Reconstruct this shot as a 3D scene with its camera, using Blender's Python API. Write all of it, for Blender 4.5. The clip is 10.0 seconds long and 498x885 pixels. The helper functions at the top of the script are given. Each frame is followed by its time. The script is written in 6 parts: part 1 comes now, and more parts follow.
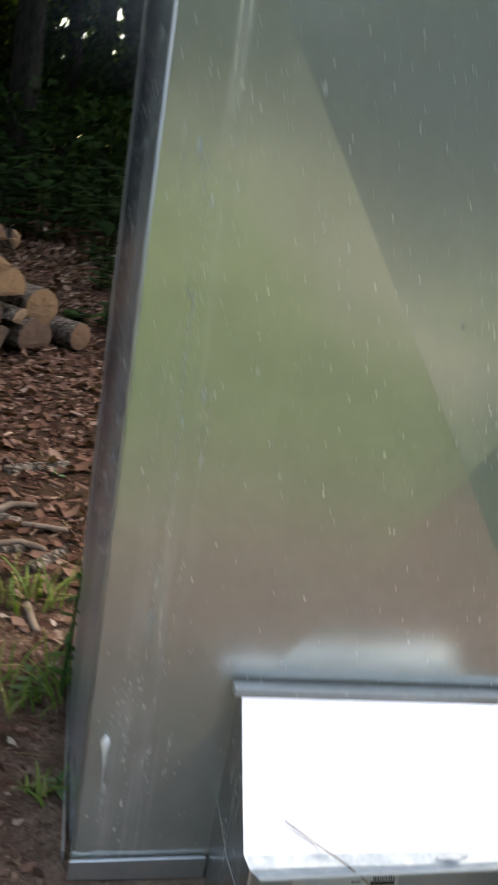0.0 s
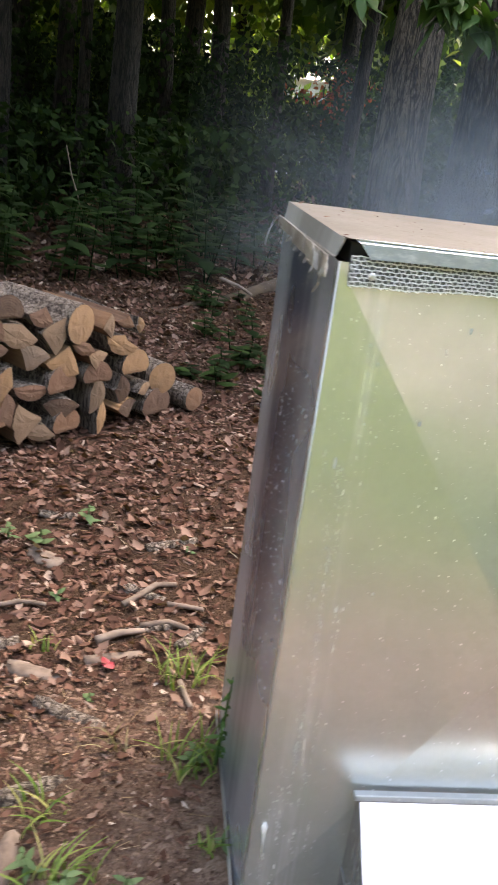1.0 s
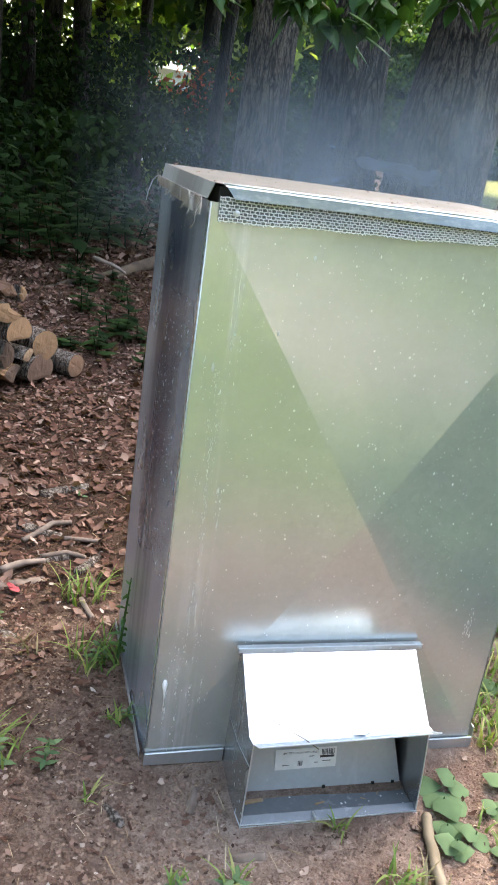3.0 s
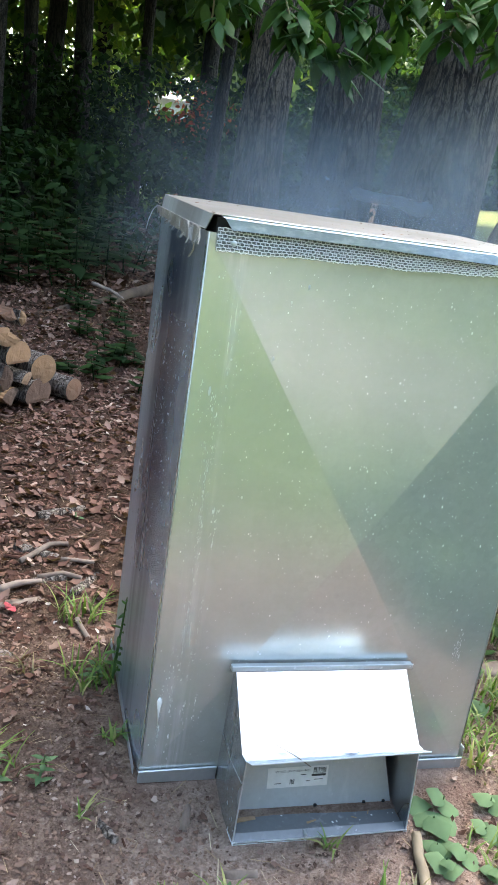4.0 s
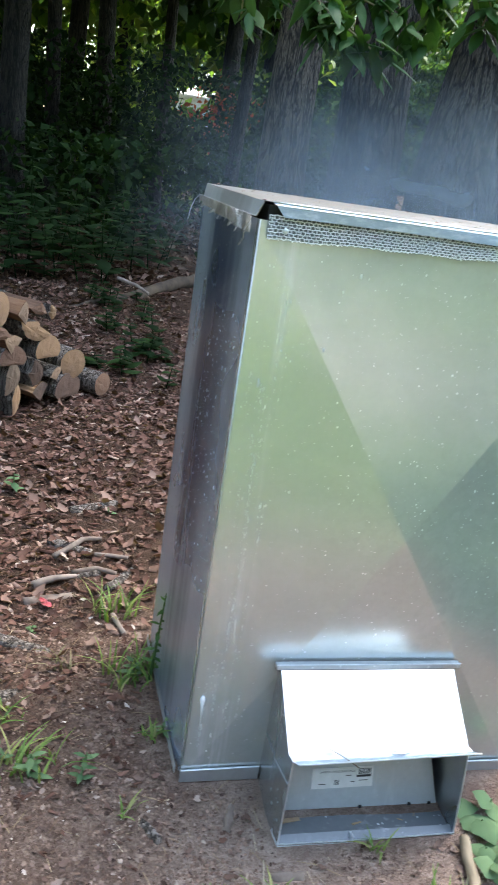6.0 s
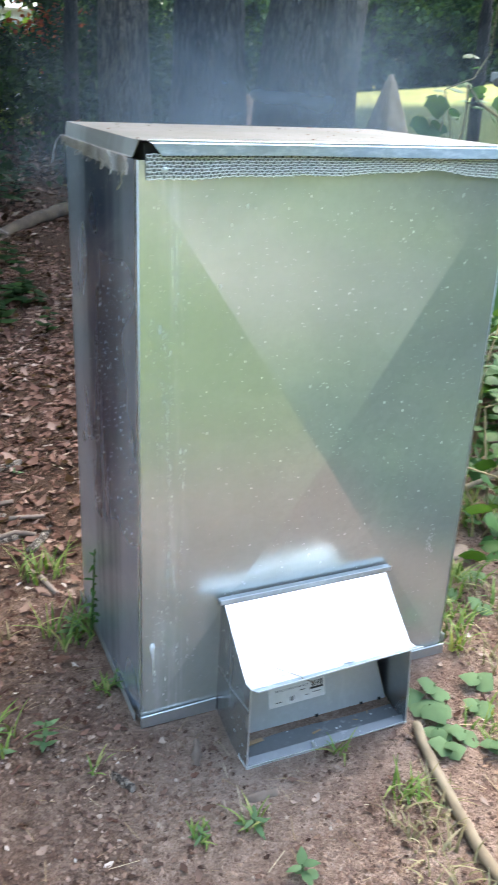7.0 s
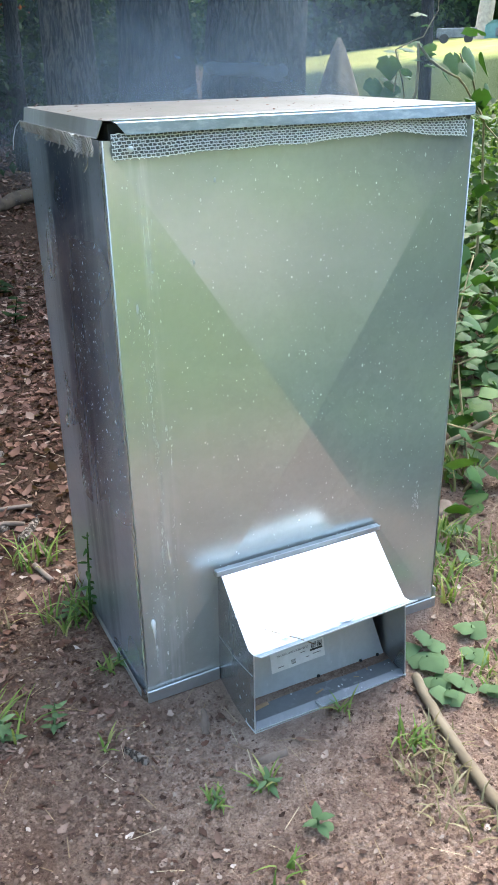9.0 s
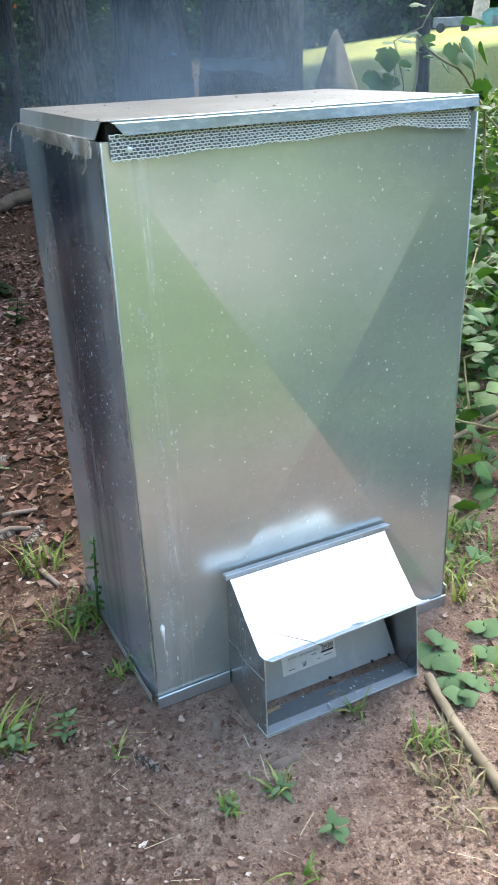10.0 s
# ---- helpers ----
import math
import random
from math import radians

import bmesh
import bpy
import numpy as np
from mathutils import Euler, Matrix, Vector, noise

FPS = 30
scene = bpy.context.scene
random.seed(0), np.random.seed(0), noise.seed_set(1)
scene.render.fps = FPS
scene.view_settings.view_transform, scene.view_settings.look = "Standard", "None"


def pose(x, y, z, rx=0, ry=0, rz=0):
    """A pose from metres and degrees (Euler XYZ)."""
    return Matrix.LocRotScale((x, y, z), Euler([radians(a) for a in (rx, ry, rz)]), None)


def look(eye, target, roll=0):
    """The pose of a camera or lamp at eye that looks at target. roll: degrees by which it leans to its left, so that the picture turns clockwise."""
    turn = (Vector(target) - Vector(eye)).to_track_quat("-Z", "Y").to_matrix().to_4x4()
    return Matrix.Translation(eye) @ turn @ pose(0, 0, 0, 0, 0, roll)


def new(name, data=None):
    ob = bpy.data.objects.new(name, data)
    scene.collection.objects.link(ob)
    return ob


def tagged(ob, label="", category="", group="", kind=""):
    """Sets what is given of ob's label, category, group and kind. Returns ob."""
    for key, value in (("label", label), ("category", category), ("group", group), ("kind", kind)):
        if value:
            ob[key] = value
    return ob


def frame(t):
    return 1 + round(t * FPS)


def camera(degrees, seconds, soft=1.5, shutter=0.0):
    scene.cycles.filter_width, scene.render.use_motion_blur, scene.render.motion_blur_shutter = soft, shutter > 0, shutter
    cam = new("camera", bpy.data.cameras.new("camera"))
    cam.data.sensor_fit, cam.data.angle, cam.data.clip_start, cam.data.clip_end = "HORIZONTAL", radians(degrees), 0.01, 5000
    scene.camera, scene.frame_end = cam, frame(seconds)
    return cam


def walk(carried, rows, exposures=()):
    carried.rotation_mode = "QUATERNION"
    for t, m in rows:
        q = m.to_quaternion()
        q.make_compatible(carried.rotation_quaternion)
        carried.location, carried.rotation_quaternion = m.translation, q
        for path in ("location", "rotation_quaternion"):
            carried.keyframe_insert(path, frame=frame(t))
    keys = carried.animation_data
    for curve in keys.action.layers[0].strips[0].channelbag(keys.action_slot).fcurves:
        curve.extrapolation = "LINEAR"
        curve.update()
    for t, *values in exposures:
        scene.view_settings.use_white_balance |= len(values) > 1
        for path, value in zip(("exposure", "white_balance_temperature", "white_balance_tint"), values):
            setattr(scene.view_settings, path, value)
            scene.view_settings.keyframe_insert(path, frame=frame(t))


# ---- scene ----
cam = camera(33.0, 10.0, soft=1.2, shutter=0.5)
PATH = [
    (0, (-0.052, -0.676, 0.685), (0.390, 1.181, 0.088), 9.6),
    (0.5, (-0.092, -0.748, 0.951), (0.190, 1.080, 0.189), 8.9),
    (1, (-0.192, -0.885, 1.042), (0.064, 0.975, 0.353), 7.4),
    (1.2, (-0.232, -0.916, 1.012), (0.041, 0.943, 0.329), 5.8),
    (1.5, (-0.269, -0.954, 1.014), (0.088, 0.884, 0.310), 4.9),
    (2, (-0.242, -1.046, 1.002), (0.072, 0.787, 0.267), 6.0),
    (2.4, (-0.212, -1.087, 0.999), (0.090, 0.742, 0.249), 6.5),
    (2.5, (-0.217, -1.097, 1.009), (0.190, 0.713, 0.262), 7.7),
    (3, (-0.244, -1.140, 1.008), (0.304, 0.664, 0.339), 8.4),
    (4.5, (-0.256, -1.176, 1.017), (0.313, 0.644, 0.413), 9.4),
    (5, (-0.260, -1.172, 1.008), (0.327, 0.643, 0.406), 9.6),
    (5.5, (-0.244, -1.168, 1.004), (0.325, 0.647, 0.386), 9.6),
    (5.7, (-0.266, -1.159, 0.991), (0.282, 0.667, 0.384), 9.7),
    (6.8, (-0.311, -1.102, 1.020), (0.222, 0.668, 0.258), 2.7),
    (7, (-0.323, -1.106, 1.024), (0.437, 0.569, 0.238), 2.7),
    (7.5, (-0.325, -1.111, 1.018), (0.481, 0.563, 0.277), 2.7),
    (8, (-0.335, -1.107, 1.016), (0.477, 0.557, 0.260), 1.6),
    (8.5, (-0.346, -1.114, 1.022), (0.474, 0.525, 0.221), 0.7),
    (9, (-0.346, -1.117, 1.025), (0.459, 0.511, 0.187), -1.0),
    (9.5, (-0.326, -1.119, 1.025), (0.480, 0.507, 0.183), -3.2),
    (10, (-0.340, -1.097, 1.028), (0.454, 0.531, 0.179), -2.3),
]
walk(cam, [(t, look(eye, target, roll)) for t, eye, target, roll in PATH],
     [(0.0, 2.60, 8600, 8), (0.5, 3.05, 8700, 13), (1.0, 3.50, 8800, 15), (2.5, 3.74, 8300, 11), (3.2, 3.46, 7350, 7), (4.5, 3.46, 6900, 3), (6.0, 3.46, 6850, 3), (7.0, 3.52, 6900, 3), (7.6, 3.42, 6800, 2), (10.0, 3.34, 6750, 2)])

# ---- world, sun ----
SUN_EL, SUN_AZ = radians(57), radians(33)      # azimuth clockwise from +y
world = bpy.data.worlds.new("sky")
scene.world = world
world.use_nodes = True
wn = world.node_tree.nodes
sky = wn.new("ShaderNodeTexSky")
sky.sky_type, sky.sun_disc = "NISHITA", False
sky.sun_elevation, sky.sun_rotation = SUN_EL, SUN_AZ
sky.air_density, sky.dust_density = 1.0, 3.0
wn["Background"].inputs["Strength"].default_value = 0.15
world.node_tree.links.new(sky.outputs[0], wn["Background"].inputs["Color"])
sun = new("sun", bpy.data.lights.new("sun", "SUN"))
sun.data.energy, sun.data.angle, sun.data.color = 0.13, radians(40), (1.0, 0.94, 0.84)
sun_from = Vector((math.sin(SUN_AZ) * math.cos(SUN_EL), math.cos(SUN_AZ) * math.cos(SUN_EL), math.sin(SUN_EL)))
sun.matrix_world = look(sun_from * 50, (0, 0, 0))


# ---- material helpers ----
def material(name, rough=0.7, metal=0.0):
    m = bpy.data.materials.new(name)
    m.use_nodes = True
    nt = m.node_tree
    b = nt.nodes["Principled BSDF"]
    b.inputs["Roughness"].default_value, b.inputs["Metallic"].default_value = rough, metal
    return m, nt, b


def node(nt, kind, **sets):
    n = nt.nodes.new(kind)
    for key, value in sets.items():
        if key in n.inputs:
            n.inputs[key].default_value = value
        else:
            setattr(n, key, value)
    return n


def coords(nt, scale=(1, 1, 1), out="Object", turn=(0, 0, 0)):
    c = node(nt, "ShaderNodeTexCoord")
    p = node(nt, "ShaderNodeMapping", Scale=scale, Rotation=turn)
    nt.links.new(c.outputs[out], p.inputs[0])
    return p.outputs[0]


def fbm(nt, vec, scale, detail=4, rough=0.55, distort=0.0):
    n = node(nt, "ShaderNodeTexNoise", Scale=scale, Detail=detail, Roughness=rough, Distortion=distort)
    if vec is not None:
        nt.links.new(vec, n.inputs["Vector"])
    return n.outputs[0]


def ramp(nt, fac, stops):
    r = node(nt, "ShaderNodeValToRGB")
    e = r.color_ramp.elements
    while len(e) < len(stops):
        e.new(0.5)
    for el, (p, c) in zip(e, stops):
        el.position = p
        el.color = (*c, 1) if isinstance(c, tuple) else (c, c, c, 1)
    nt.links.new(fac, r.inputs[0])
    return r.outputs[0]


def mixc(nt, fac, a, b, mode="MIX"):
    n = node(nt, "ShaderNodeMix", data_type="RGBA", blend_type=mode)
    for sock, v in ((n.inputs[0], fac), (n.inputs[6], a), (n.inputs[7], b)):
        if isinstance(v, bpy.types.NodeSocket):
            nt.links.new(v, sock)
        elif isinstance(v, tuple):
            sock.default_value = (*v, 1)
        else:
            sock.default_value = v
    return n.outputs[2]


def calc(nt, op, a, b=0.0):
    n = node(nt, "ShaderNodeMath", operation=op)
    for sock, v in zip(n.inputs, (a, b)):
        if isinstance(v, bpy.types.NodeSocket):
            nt.links.new(v, sock)
        else:
            sock.default_value = v
    return n.outputs[0]


def bump(nt, b, height, strength=0.3, distance=0.01):
    n = node(nt, "ShaderNodeBump", Strength=strength, Distance=distance)
    nt.links.new(height, n.inputs["Height"])
    nt.links.new(n.outputs[0], b.inputs["Normal"])


def galvanised(name, base, rough, streak=0.5, speck=0.5, shine=0.8, column=None, flat=(1, 1, 1), bands=None, mottle=0.0, ripple=0.08, haze=0.0):
    """Zinc-coated sheet: faint spangle, running white oxide and fine specks."""
    m, nt, b = material(name, rough, 1.0)
    vec = coords(nt)
    cells = node(nt, "ShaderNodeTexVoronoi", Scale=70.0)
    nt.links.new(vec, cells.inputs["Vector"])
    spangle = ramp(nt, cells.outputs["Color"], [(0.0, tuple(0.93 * c for c in base)), (1.0, tuple(1.05 * c for c in base))])
    cloud = fbm(nt, vec, 3.5, 2, 0.4)
    col = mixc(nt, ramp(nt, cloud, [(0.35, 0.0), (0.7, 1.0)]), spangle, tuple(0.90 * c for c in base))
    runs = fbm(nt, coords(nt, (60 * flat[0], 60 * flat[1], 2.2)), 1.0, 4, 0.6)
    place = fbm(nt, coords(nt, (4 * flat[0], 4 * flat[1], 1.2)), 1.0, 2)
    run_mask = calc(nt, "MULTIPLY", ramp(nt, runs, [(0.55, 0.0), (0.75, 1.0)]), ramp(nt, place, [(0.5, 0.0), (0.68, 1.0)]))
    dots = node(nt, "ShaderNodeTexVoronoi", Scale=92.0, Randomness=1.0)
    shake = node(nt, "ShaderNodeTexNoise", Scale=160.0, Detail=1.0)
    flat_vec = coords(nt, (flat[0], flat[1], 0.75))
    nt.links.new(flat_vec, shake.inputs["Vector"])
    nt.links.new(mixc(nt, 0.006, flat_vec, shake.outputs["Color"]), dots.inputs["Vector"])
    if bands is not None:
        # vertical streaks and a broad dark band; on the box sides, a painted reflection
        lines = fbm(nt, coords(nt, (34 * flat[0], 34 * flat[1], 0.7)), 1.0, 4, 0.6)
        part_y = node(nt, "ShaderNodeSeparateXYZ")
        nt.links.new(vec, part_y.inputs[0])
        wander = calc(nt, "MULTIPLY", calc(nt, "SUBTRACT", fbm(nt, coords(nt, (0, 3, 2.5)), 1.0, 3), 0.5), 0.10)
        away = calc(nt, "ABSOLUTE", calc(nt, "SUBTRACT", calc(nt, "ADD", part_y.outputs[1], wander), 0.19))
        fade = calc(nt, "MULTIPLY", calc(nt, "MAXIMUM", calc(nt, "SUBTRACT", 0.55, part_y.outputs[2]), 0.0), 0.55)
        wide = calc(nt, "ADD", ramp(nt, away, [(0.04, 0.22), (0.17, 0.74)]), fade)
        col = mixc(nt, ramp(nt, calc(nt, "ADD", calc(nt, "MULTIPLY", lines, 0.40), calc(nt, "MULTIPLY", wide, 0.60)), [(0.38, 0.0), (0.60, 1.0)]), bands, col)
    if haze:
        # thin chalky bloom in soft drifts
        drift = fbm(nt, coords(nt, (1, 1, 1.6)), 6.0, 4, 0.6, 1.2)
        col = mixc(nt, ramp(nt, drift, [(0.42, 0.0), (0.72, haze)]), col, (0.80, 0.82, 0.81))
    if mottle:
        col = mixc(nt, ramp(nt, fbm(nt, coords(nt, (1, 1, 2.5)), 55.0, 5, 0.65), [(0.45, 0.0), (0.65, mottle)]), col, (0.85, 0.88, 0.88))
    col = mixc(nt, 1.0, col, ramp(nt, fbm(nt, vec, 110.0, 3, 0.6), [(0.25, 0.95), (0.75, 1.04)]), "MULTIPLY")
    dot_mask = calc(nt, "MULTIPLY", ramp(nt, dots.outputs["Distance"], [(0.12, 1.0), (0.22, 0.0)]),
                    ramp(nt, calc(nt, "ADD", dots.outputs["Color"], calc(nt, "MULTIPLY", calc(nt, "SUBTRACT", place, 0.5), 0.5)), [(0.70, 0.0), (0.80, 1.0)]))
    dirt = calc(nt, "MAXIMUM", calc(nt, "MULTIPLY", run_mask, streak), calc(nt, "MULTIPLY", dot_mask, speck))
    if column is not None:
        # an old run of white oxide down one line of the sheet
        sep = node(nt, "ShaderNodeSeparateXYZ")
        nt.links.new(vec, sep.inputs[0])
        off = calc(nt, "ADD", calc(nt, "ABSOLUTE", calc(nt, "SUBTRACT", sep.outputs[0], column)), calc(nt, "MULTIPLY", calc(nt, "SUBTRACT", place, 0.50), 0.12))
        band = ramp(nt, off, [(0.0, 1.0), (0.030, 0.0)])
        dirt = calc(nt, "MAXIMUM", dirt, calc(nt, "MULTIPLY", band, calc(nt, "MULTIPLY", ramp(nt, runs, [(0.46, 0.0), (0.70, 0.45)]), ramp(nt, fbm(nt, coords(nt, (30, 0, 7)), 1.0, 3, 0.6), [(0.36, 0.0), (0.52, 1.0)]))))
    col = mixc(nt, dirt, col, (0.88, 0.89, 0.88))
    nt.links.new(col, b.inputs["Base Color"])
    nt.links.new(calc(nt, "SUBTRACT", shine, calc(nt, "MULTIPLY", dirt, 0.7 * shine)), b.inputs["Metallic"])
    r = calc(nt, "ADD", calc(nt, "MULTIPLY", cloud, 0.10), rough - 0.03)
    nt.links.new(calc(nt, "ADD", r, calc(nt, "MULTIPLY", dirt, 0.3)), b.inputs["Roughness"])
    bump(nt, b, fbm(nt, vec, 2.0 if ripple < 0.1 else 4.5, 2), ripple, 0.02)
    return m


GALV = galvanised("galvanised_sheet", (0.58, 0.615, 0.595), 0.18, 0.0, 0.0, 0.67, 0.050, (1, 0, 1), ripple=0.12, haze=0.22)
# bluish base and navy band paint in the mirrored sky and dark wood
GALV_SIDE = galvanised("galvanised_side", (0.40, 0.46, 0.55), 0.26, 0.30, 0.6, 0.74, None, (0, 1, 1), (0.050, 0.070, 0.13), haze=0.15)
GALV_HOOD = galvanised("galvanised_collar", (0.78, 0.80, 0.81), 0.30, 0.2, 0.2, 0.72)
OXIDE = galvanised("oxidised_flange", (0.46, 0.53, 0.58), 0.36, 0.6, 0.4, 0.7, mottle=0.45)
PLATE = galvanised("deflector_sheet", (0.56, 0.60, 0.62), 0.40, 0.2, 0.2, 0.5)


def lid_material():
    m, nt, b = material("dusty_lid", 0.55, 0.0)
    vec = coords(nt)
    a = ramp(nt, calc(nt, "ADD", calc(nt, "MULTIPLY", fbm(nt, vec, 9.0, 3, 0.5), 0.6), calc(nt, "MULTIPLY", fbm(nt, vec, 130.0, 3, 0.6), 0.4)), [(0.36, (0.054, 0.054, 0.056)), (0.5, (0.078, 0.079, 0.081)), (0.64, (0.105, 0.106, 0.109))])
    spots = ramp(nt, fbm(nt, vec, 48.0, 3, 0.7), [(0.62, 0.0), (0.68, 1.0)])
    nt.links.new(mixc(nt, spots, a, (0.045, 0.037, 0.030)), b.inputs["Base Color"])
    bump(nt, b, fbm(nt, vec, 60.0, 3), 0.1, 0.004)
    return m


GALV_IN = galvanised("galvanised_inside", (0.48, 0.50, 0.51), 0.33, 0.4, 0.5, 0.72)
LID_TOP = lid_material()


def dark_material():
    m, nt, b = material("near_black", 0.9)
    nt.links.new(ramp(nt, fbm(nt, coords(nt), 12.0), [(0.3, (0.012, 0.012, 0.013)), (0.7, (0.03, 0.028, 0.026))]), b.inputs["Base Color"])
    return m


NEAR_BLACK = dark_material()


def ground_material():
    """Bare soil, litter-stained humus under the trees, mown grass further out."""
    m, nt, b = material("earth", 0.95)
    b.inputs["Specular IOR Level"].default_value = 0.06
    vec = coords(nt)
    big = fbm(nt, vec, 3.0, 5, 0.6)
    fine = calc(nt, "ADD", calc(nt, "MULTIPLY", fbm(nt, vec, 45.0, 6, 0.75), 0.6), calc(nt, "MULTIPLY", fbm(nt, vec, 260.0, 4, 0.7), 0.4))
    soil = ramp(nt, fine, [(0.36, (0.060, 0.036, 0.027)), (0.5, (0.265, 0.180, 0.138)), (0.64, (0.46, 0.345, 0.28))])
    soil = mixc(nt, ramp(nt, big, [(0.46, 0.0), (0.62, 0.55)]), soil, (0.34, 0.245, 0.195))
    soil = mixc(nt, ramp(nt, fbm(nt, vec, 11.0, 5, 0.65), [(0.46, 0.0), (0.62, 0.65)]), soil, (0.125, 0.070, 0.052))
    spot = node(nt, "ShaderNodeVectorMath", operation="DISTANCE")
    nt.links.new(vec, spot.inputs[0])
    spot.inputs[1].default_value = (0.10, -0.12, 0.0)
    reach = calc(nt, "ADD", spot.outputs["Value"], calc(nt, "MULTIPLY", calc(nt, "SUBTRACT", fbm(nt, vec, 8.0, 5, 0.65), 0.5), 0.55))
    pale = ramp(nt, fine, [(0.36, (0.17, 0.115, 0.088)), (0.5, (0.37, 0.275, 0.22)), (0.64, (0.52, 0.41, 0.34))])
    soil = mixc(nt, ramp(nt, reach, [(0.06, 0.85), (0.26, 0.0)]), soil, pale)
    humus = ramp(nt, fine, [(0.3, (0.032, 0.020, 0.014)), (0.7, (0.115, 0.071, 0.049))])
    sep = node(nt, "ShaderNodeSeparateXYZ")
    nt.links.new(vec, sep.inputs[0])
    wob = calc(nt, "MULTIPLY", calc(nt, "SUBTRACT", fbm(nt, vec, 1.3, 3), 0.5), 1.6)
    x, y = sep.outputs[0], sep.outputs[1]
    # litter grows towards the wood
    w = calc(nt, "ADD", calc(nt, "MAXIMUM", calc(nt, "SUBTRACT", y, calc(nt, "MULTIPLY", x, 0.9)), calc(nt, "SUBTRACT", calc(nt, "MULTIPLY", y, 1.5), 1.5)), wob)
    col = mixc(nt, ramp(nt, calc(nt, "ADD", calc(nt, "MULTIPLY", w, 0.5), 0.15), [(0.0, 0.0), (0.55, 1.0)]), soil, humus)
    blade = fbm(nt, coords(nt, (1, 1, 1)), 90.0, 4, 0.7)
    patch = fbm(nt, vec, 0.5, 4)
    grass = mixc(nt, patch, ramp(nt, blade, [(0.3, (0.06, 0.115, 0.028)), (0.7, (0.15, 0.235, 0.065))]), (0.19, 0.22, 0.085))
    back = calc(nt, "SUBTRACT", calc(nt, "MULTIPLY", calc(nt, "ADD", y, wob), -1.0), 1.0)       # the lawn in front of the box
    side = calc(nt, "SUBTRACT", calc(nt, "ADD", x, wob), calc(nt, "MAXIMUM", 2.6, calc(nt, "SUBTRACT", 9.0, calc(nt, "MULTIPLY", y, 0.7))))
    side = calc(nt, "MINIMUM", side, calc(nt, "SUBTRACT", calc(nt, "ADD", x, wob), calc(nt, "ADD", calc(nt, "MULTIPLY", y, 0.43), 0.9)))
    vine_side = calc(nt, "SUBTRACT", calc(nt, "ADD", x, calc(nt, "MULTIPLY", wob, 0.4)), calc(nt, "ADD", 1.25, calc(nt, "MULTIPLY", calc(nt, "MAXIMUM", y, 0.0), 0.55)))
    back = calc(nt, "MAXIMUM", back, vine_side)
    # sun on the far lawn and shade on nearer grass are put into colour
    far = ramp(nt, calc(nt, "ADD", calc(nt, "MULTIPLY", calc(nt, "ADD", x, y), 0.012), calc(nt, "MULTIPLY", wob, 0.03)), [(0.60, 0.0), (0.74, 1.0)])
    shaded_grass = ramp(nt, blade, [(0.3, (0.012, 0.022, 0.007)), (0.7, (0.034, 0.052, 0.016))])
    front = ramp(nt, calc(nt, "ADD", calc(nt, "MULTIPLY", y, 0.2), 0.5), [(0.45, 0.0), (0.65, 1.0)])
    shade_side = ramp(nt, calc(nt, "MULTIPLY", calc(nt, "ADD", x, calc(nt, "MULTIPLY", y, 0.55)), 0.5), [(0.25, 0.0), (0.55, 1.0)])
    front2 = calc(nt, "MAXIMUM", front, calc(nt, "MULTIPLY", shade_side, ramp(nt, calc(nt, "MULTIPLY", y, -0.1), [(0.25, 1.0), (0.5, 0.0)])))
    grass = mixc(nt, calc(nt, "MULTIPLY", front2, calc(nt, "SUBTRACT", 1.0, far)), grass, shaded_grass)
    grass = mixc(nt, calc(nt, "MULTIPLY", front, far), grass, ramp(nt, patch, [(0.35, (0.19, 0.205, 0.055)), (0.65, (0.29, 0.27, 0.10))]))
    # pale ground behind the viewer, unseen, added for the front sheet to mirror
    across = calc(nt, "ABSOLUTE", calc(nt, "SUBTRACT", calc(nt, "ADD", x, wob), 2.9))
    pale_strip = calc(nt, "MULTIPLY", ramp(nt, calc(nt, "MULTIPLY", across, 0.5), [(0.75, 1.0), (0.95, 0.0)]), ramp(nt, calc(nt, "SUBTRACT", calc(nt, "MULTIPLY", y, -0.1), 0.3), [(0.0, 0.0), (0.12, 1.0)]))
    grass = mixc(nt, pale_strip, grass, ramp(nt, fine, [(0.3, (0.26, 0.235, 0.20)), (0.7, (0.42, 0.39, 0.34))]))
    lawn = ramp(nt, calc(nt, "ADD", calc(nt, "MAXIMUM", back, side), 0.3), [(0.0, 0.0), (0.9, 1.0)])
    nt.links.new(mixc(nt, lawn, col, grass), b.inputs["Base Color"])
    bump(nt, b, calc(nt, "ADD", fine, calc(nt, "MULTIPLY", fbm(nt, vec, 180.0, 3), 0.5)), 1.0, 0.018)
    return m


EARTH = ground_material()


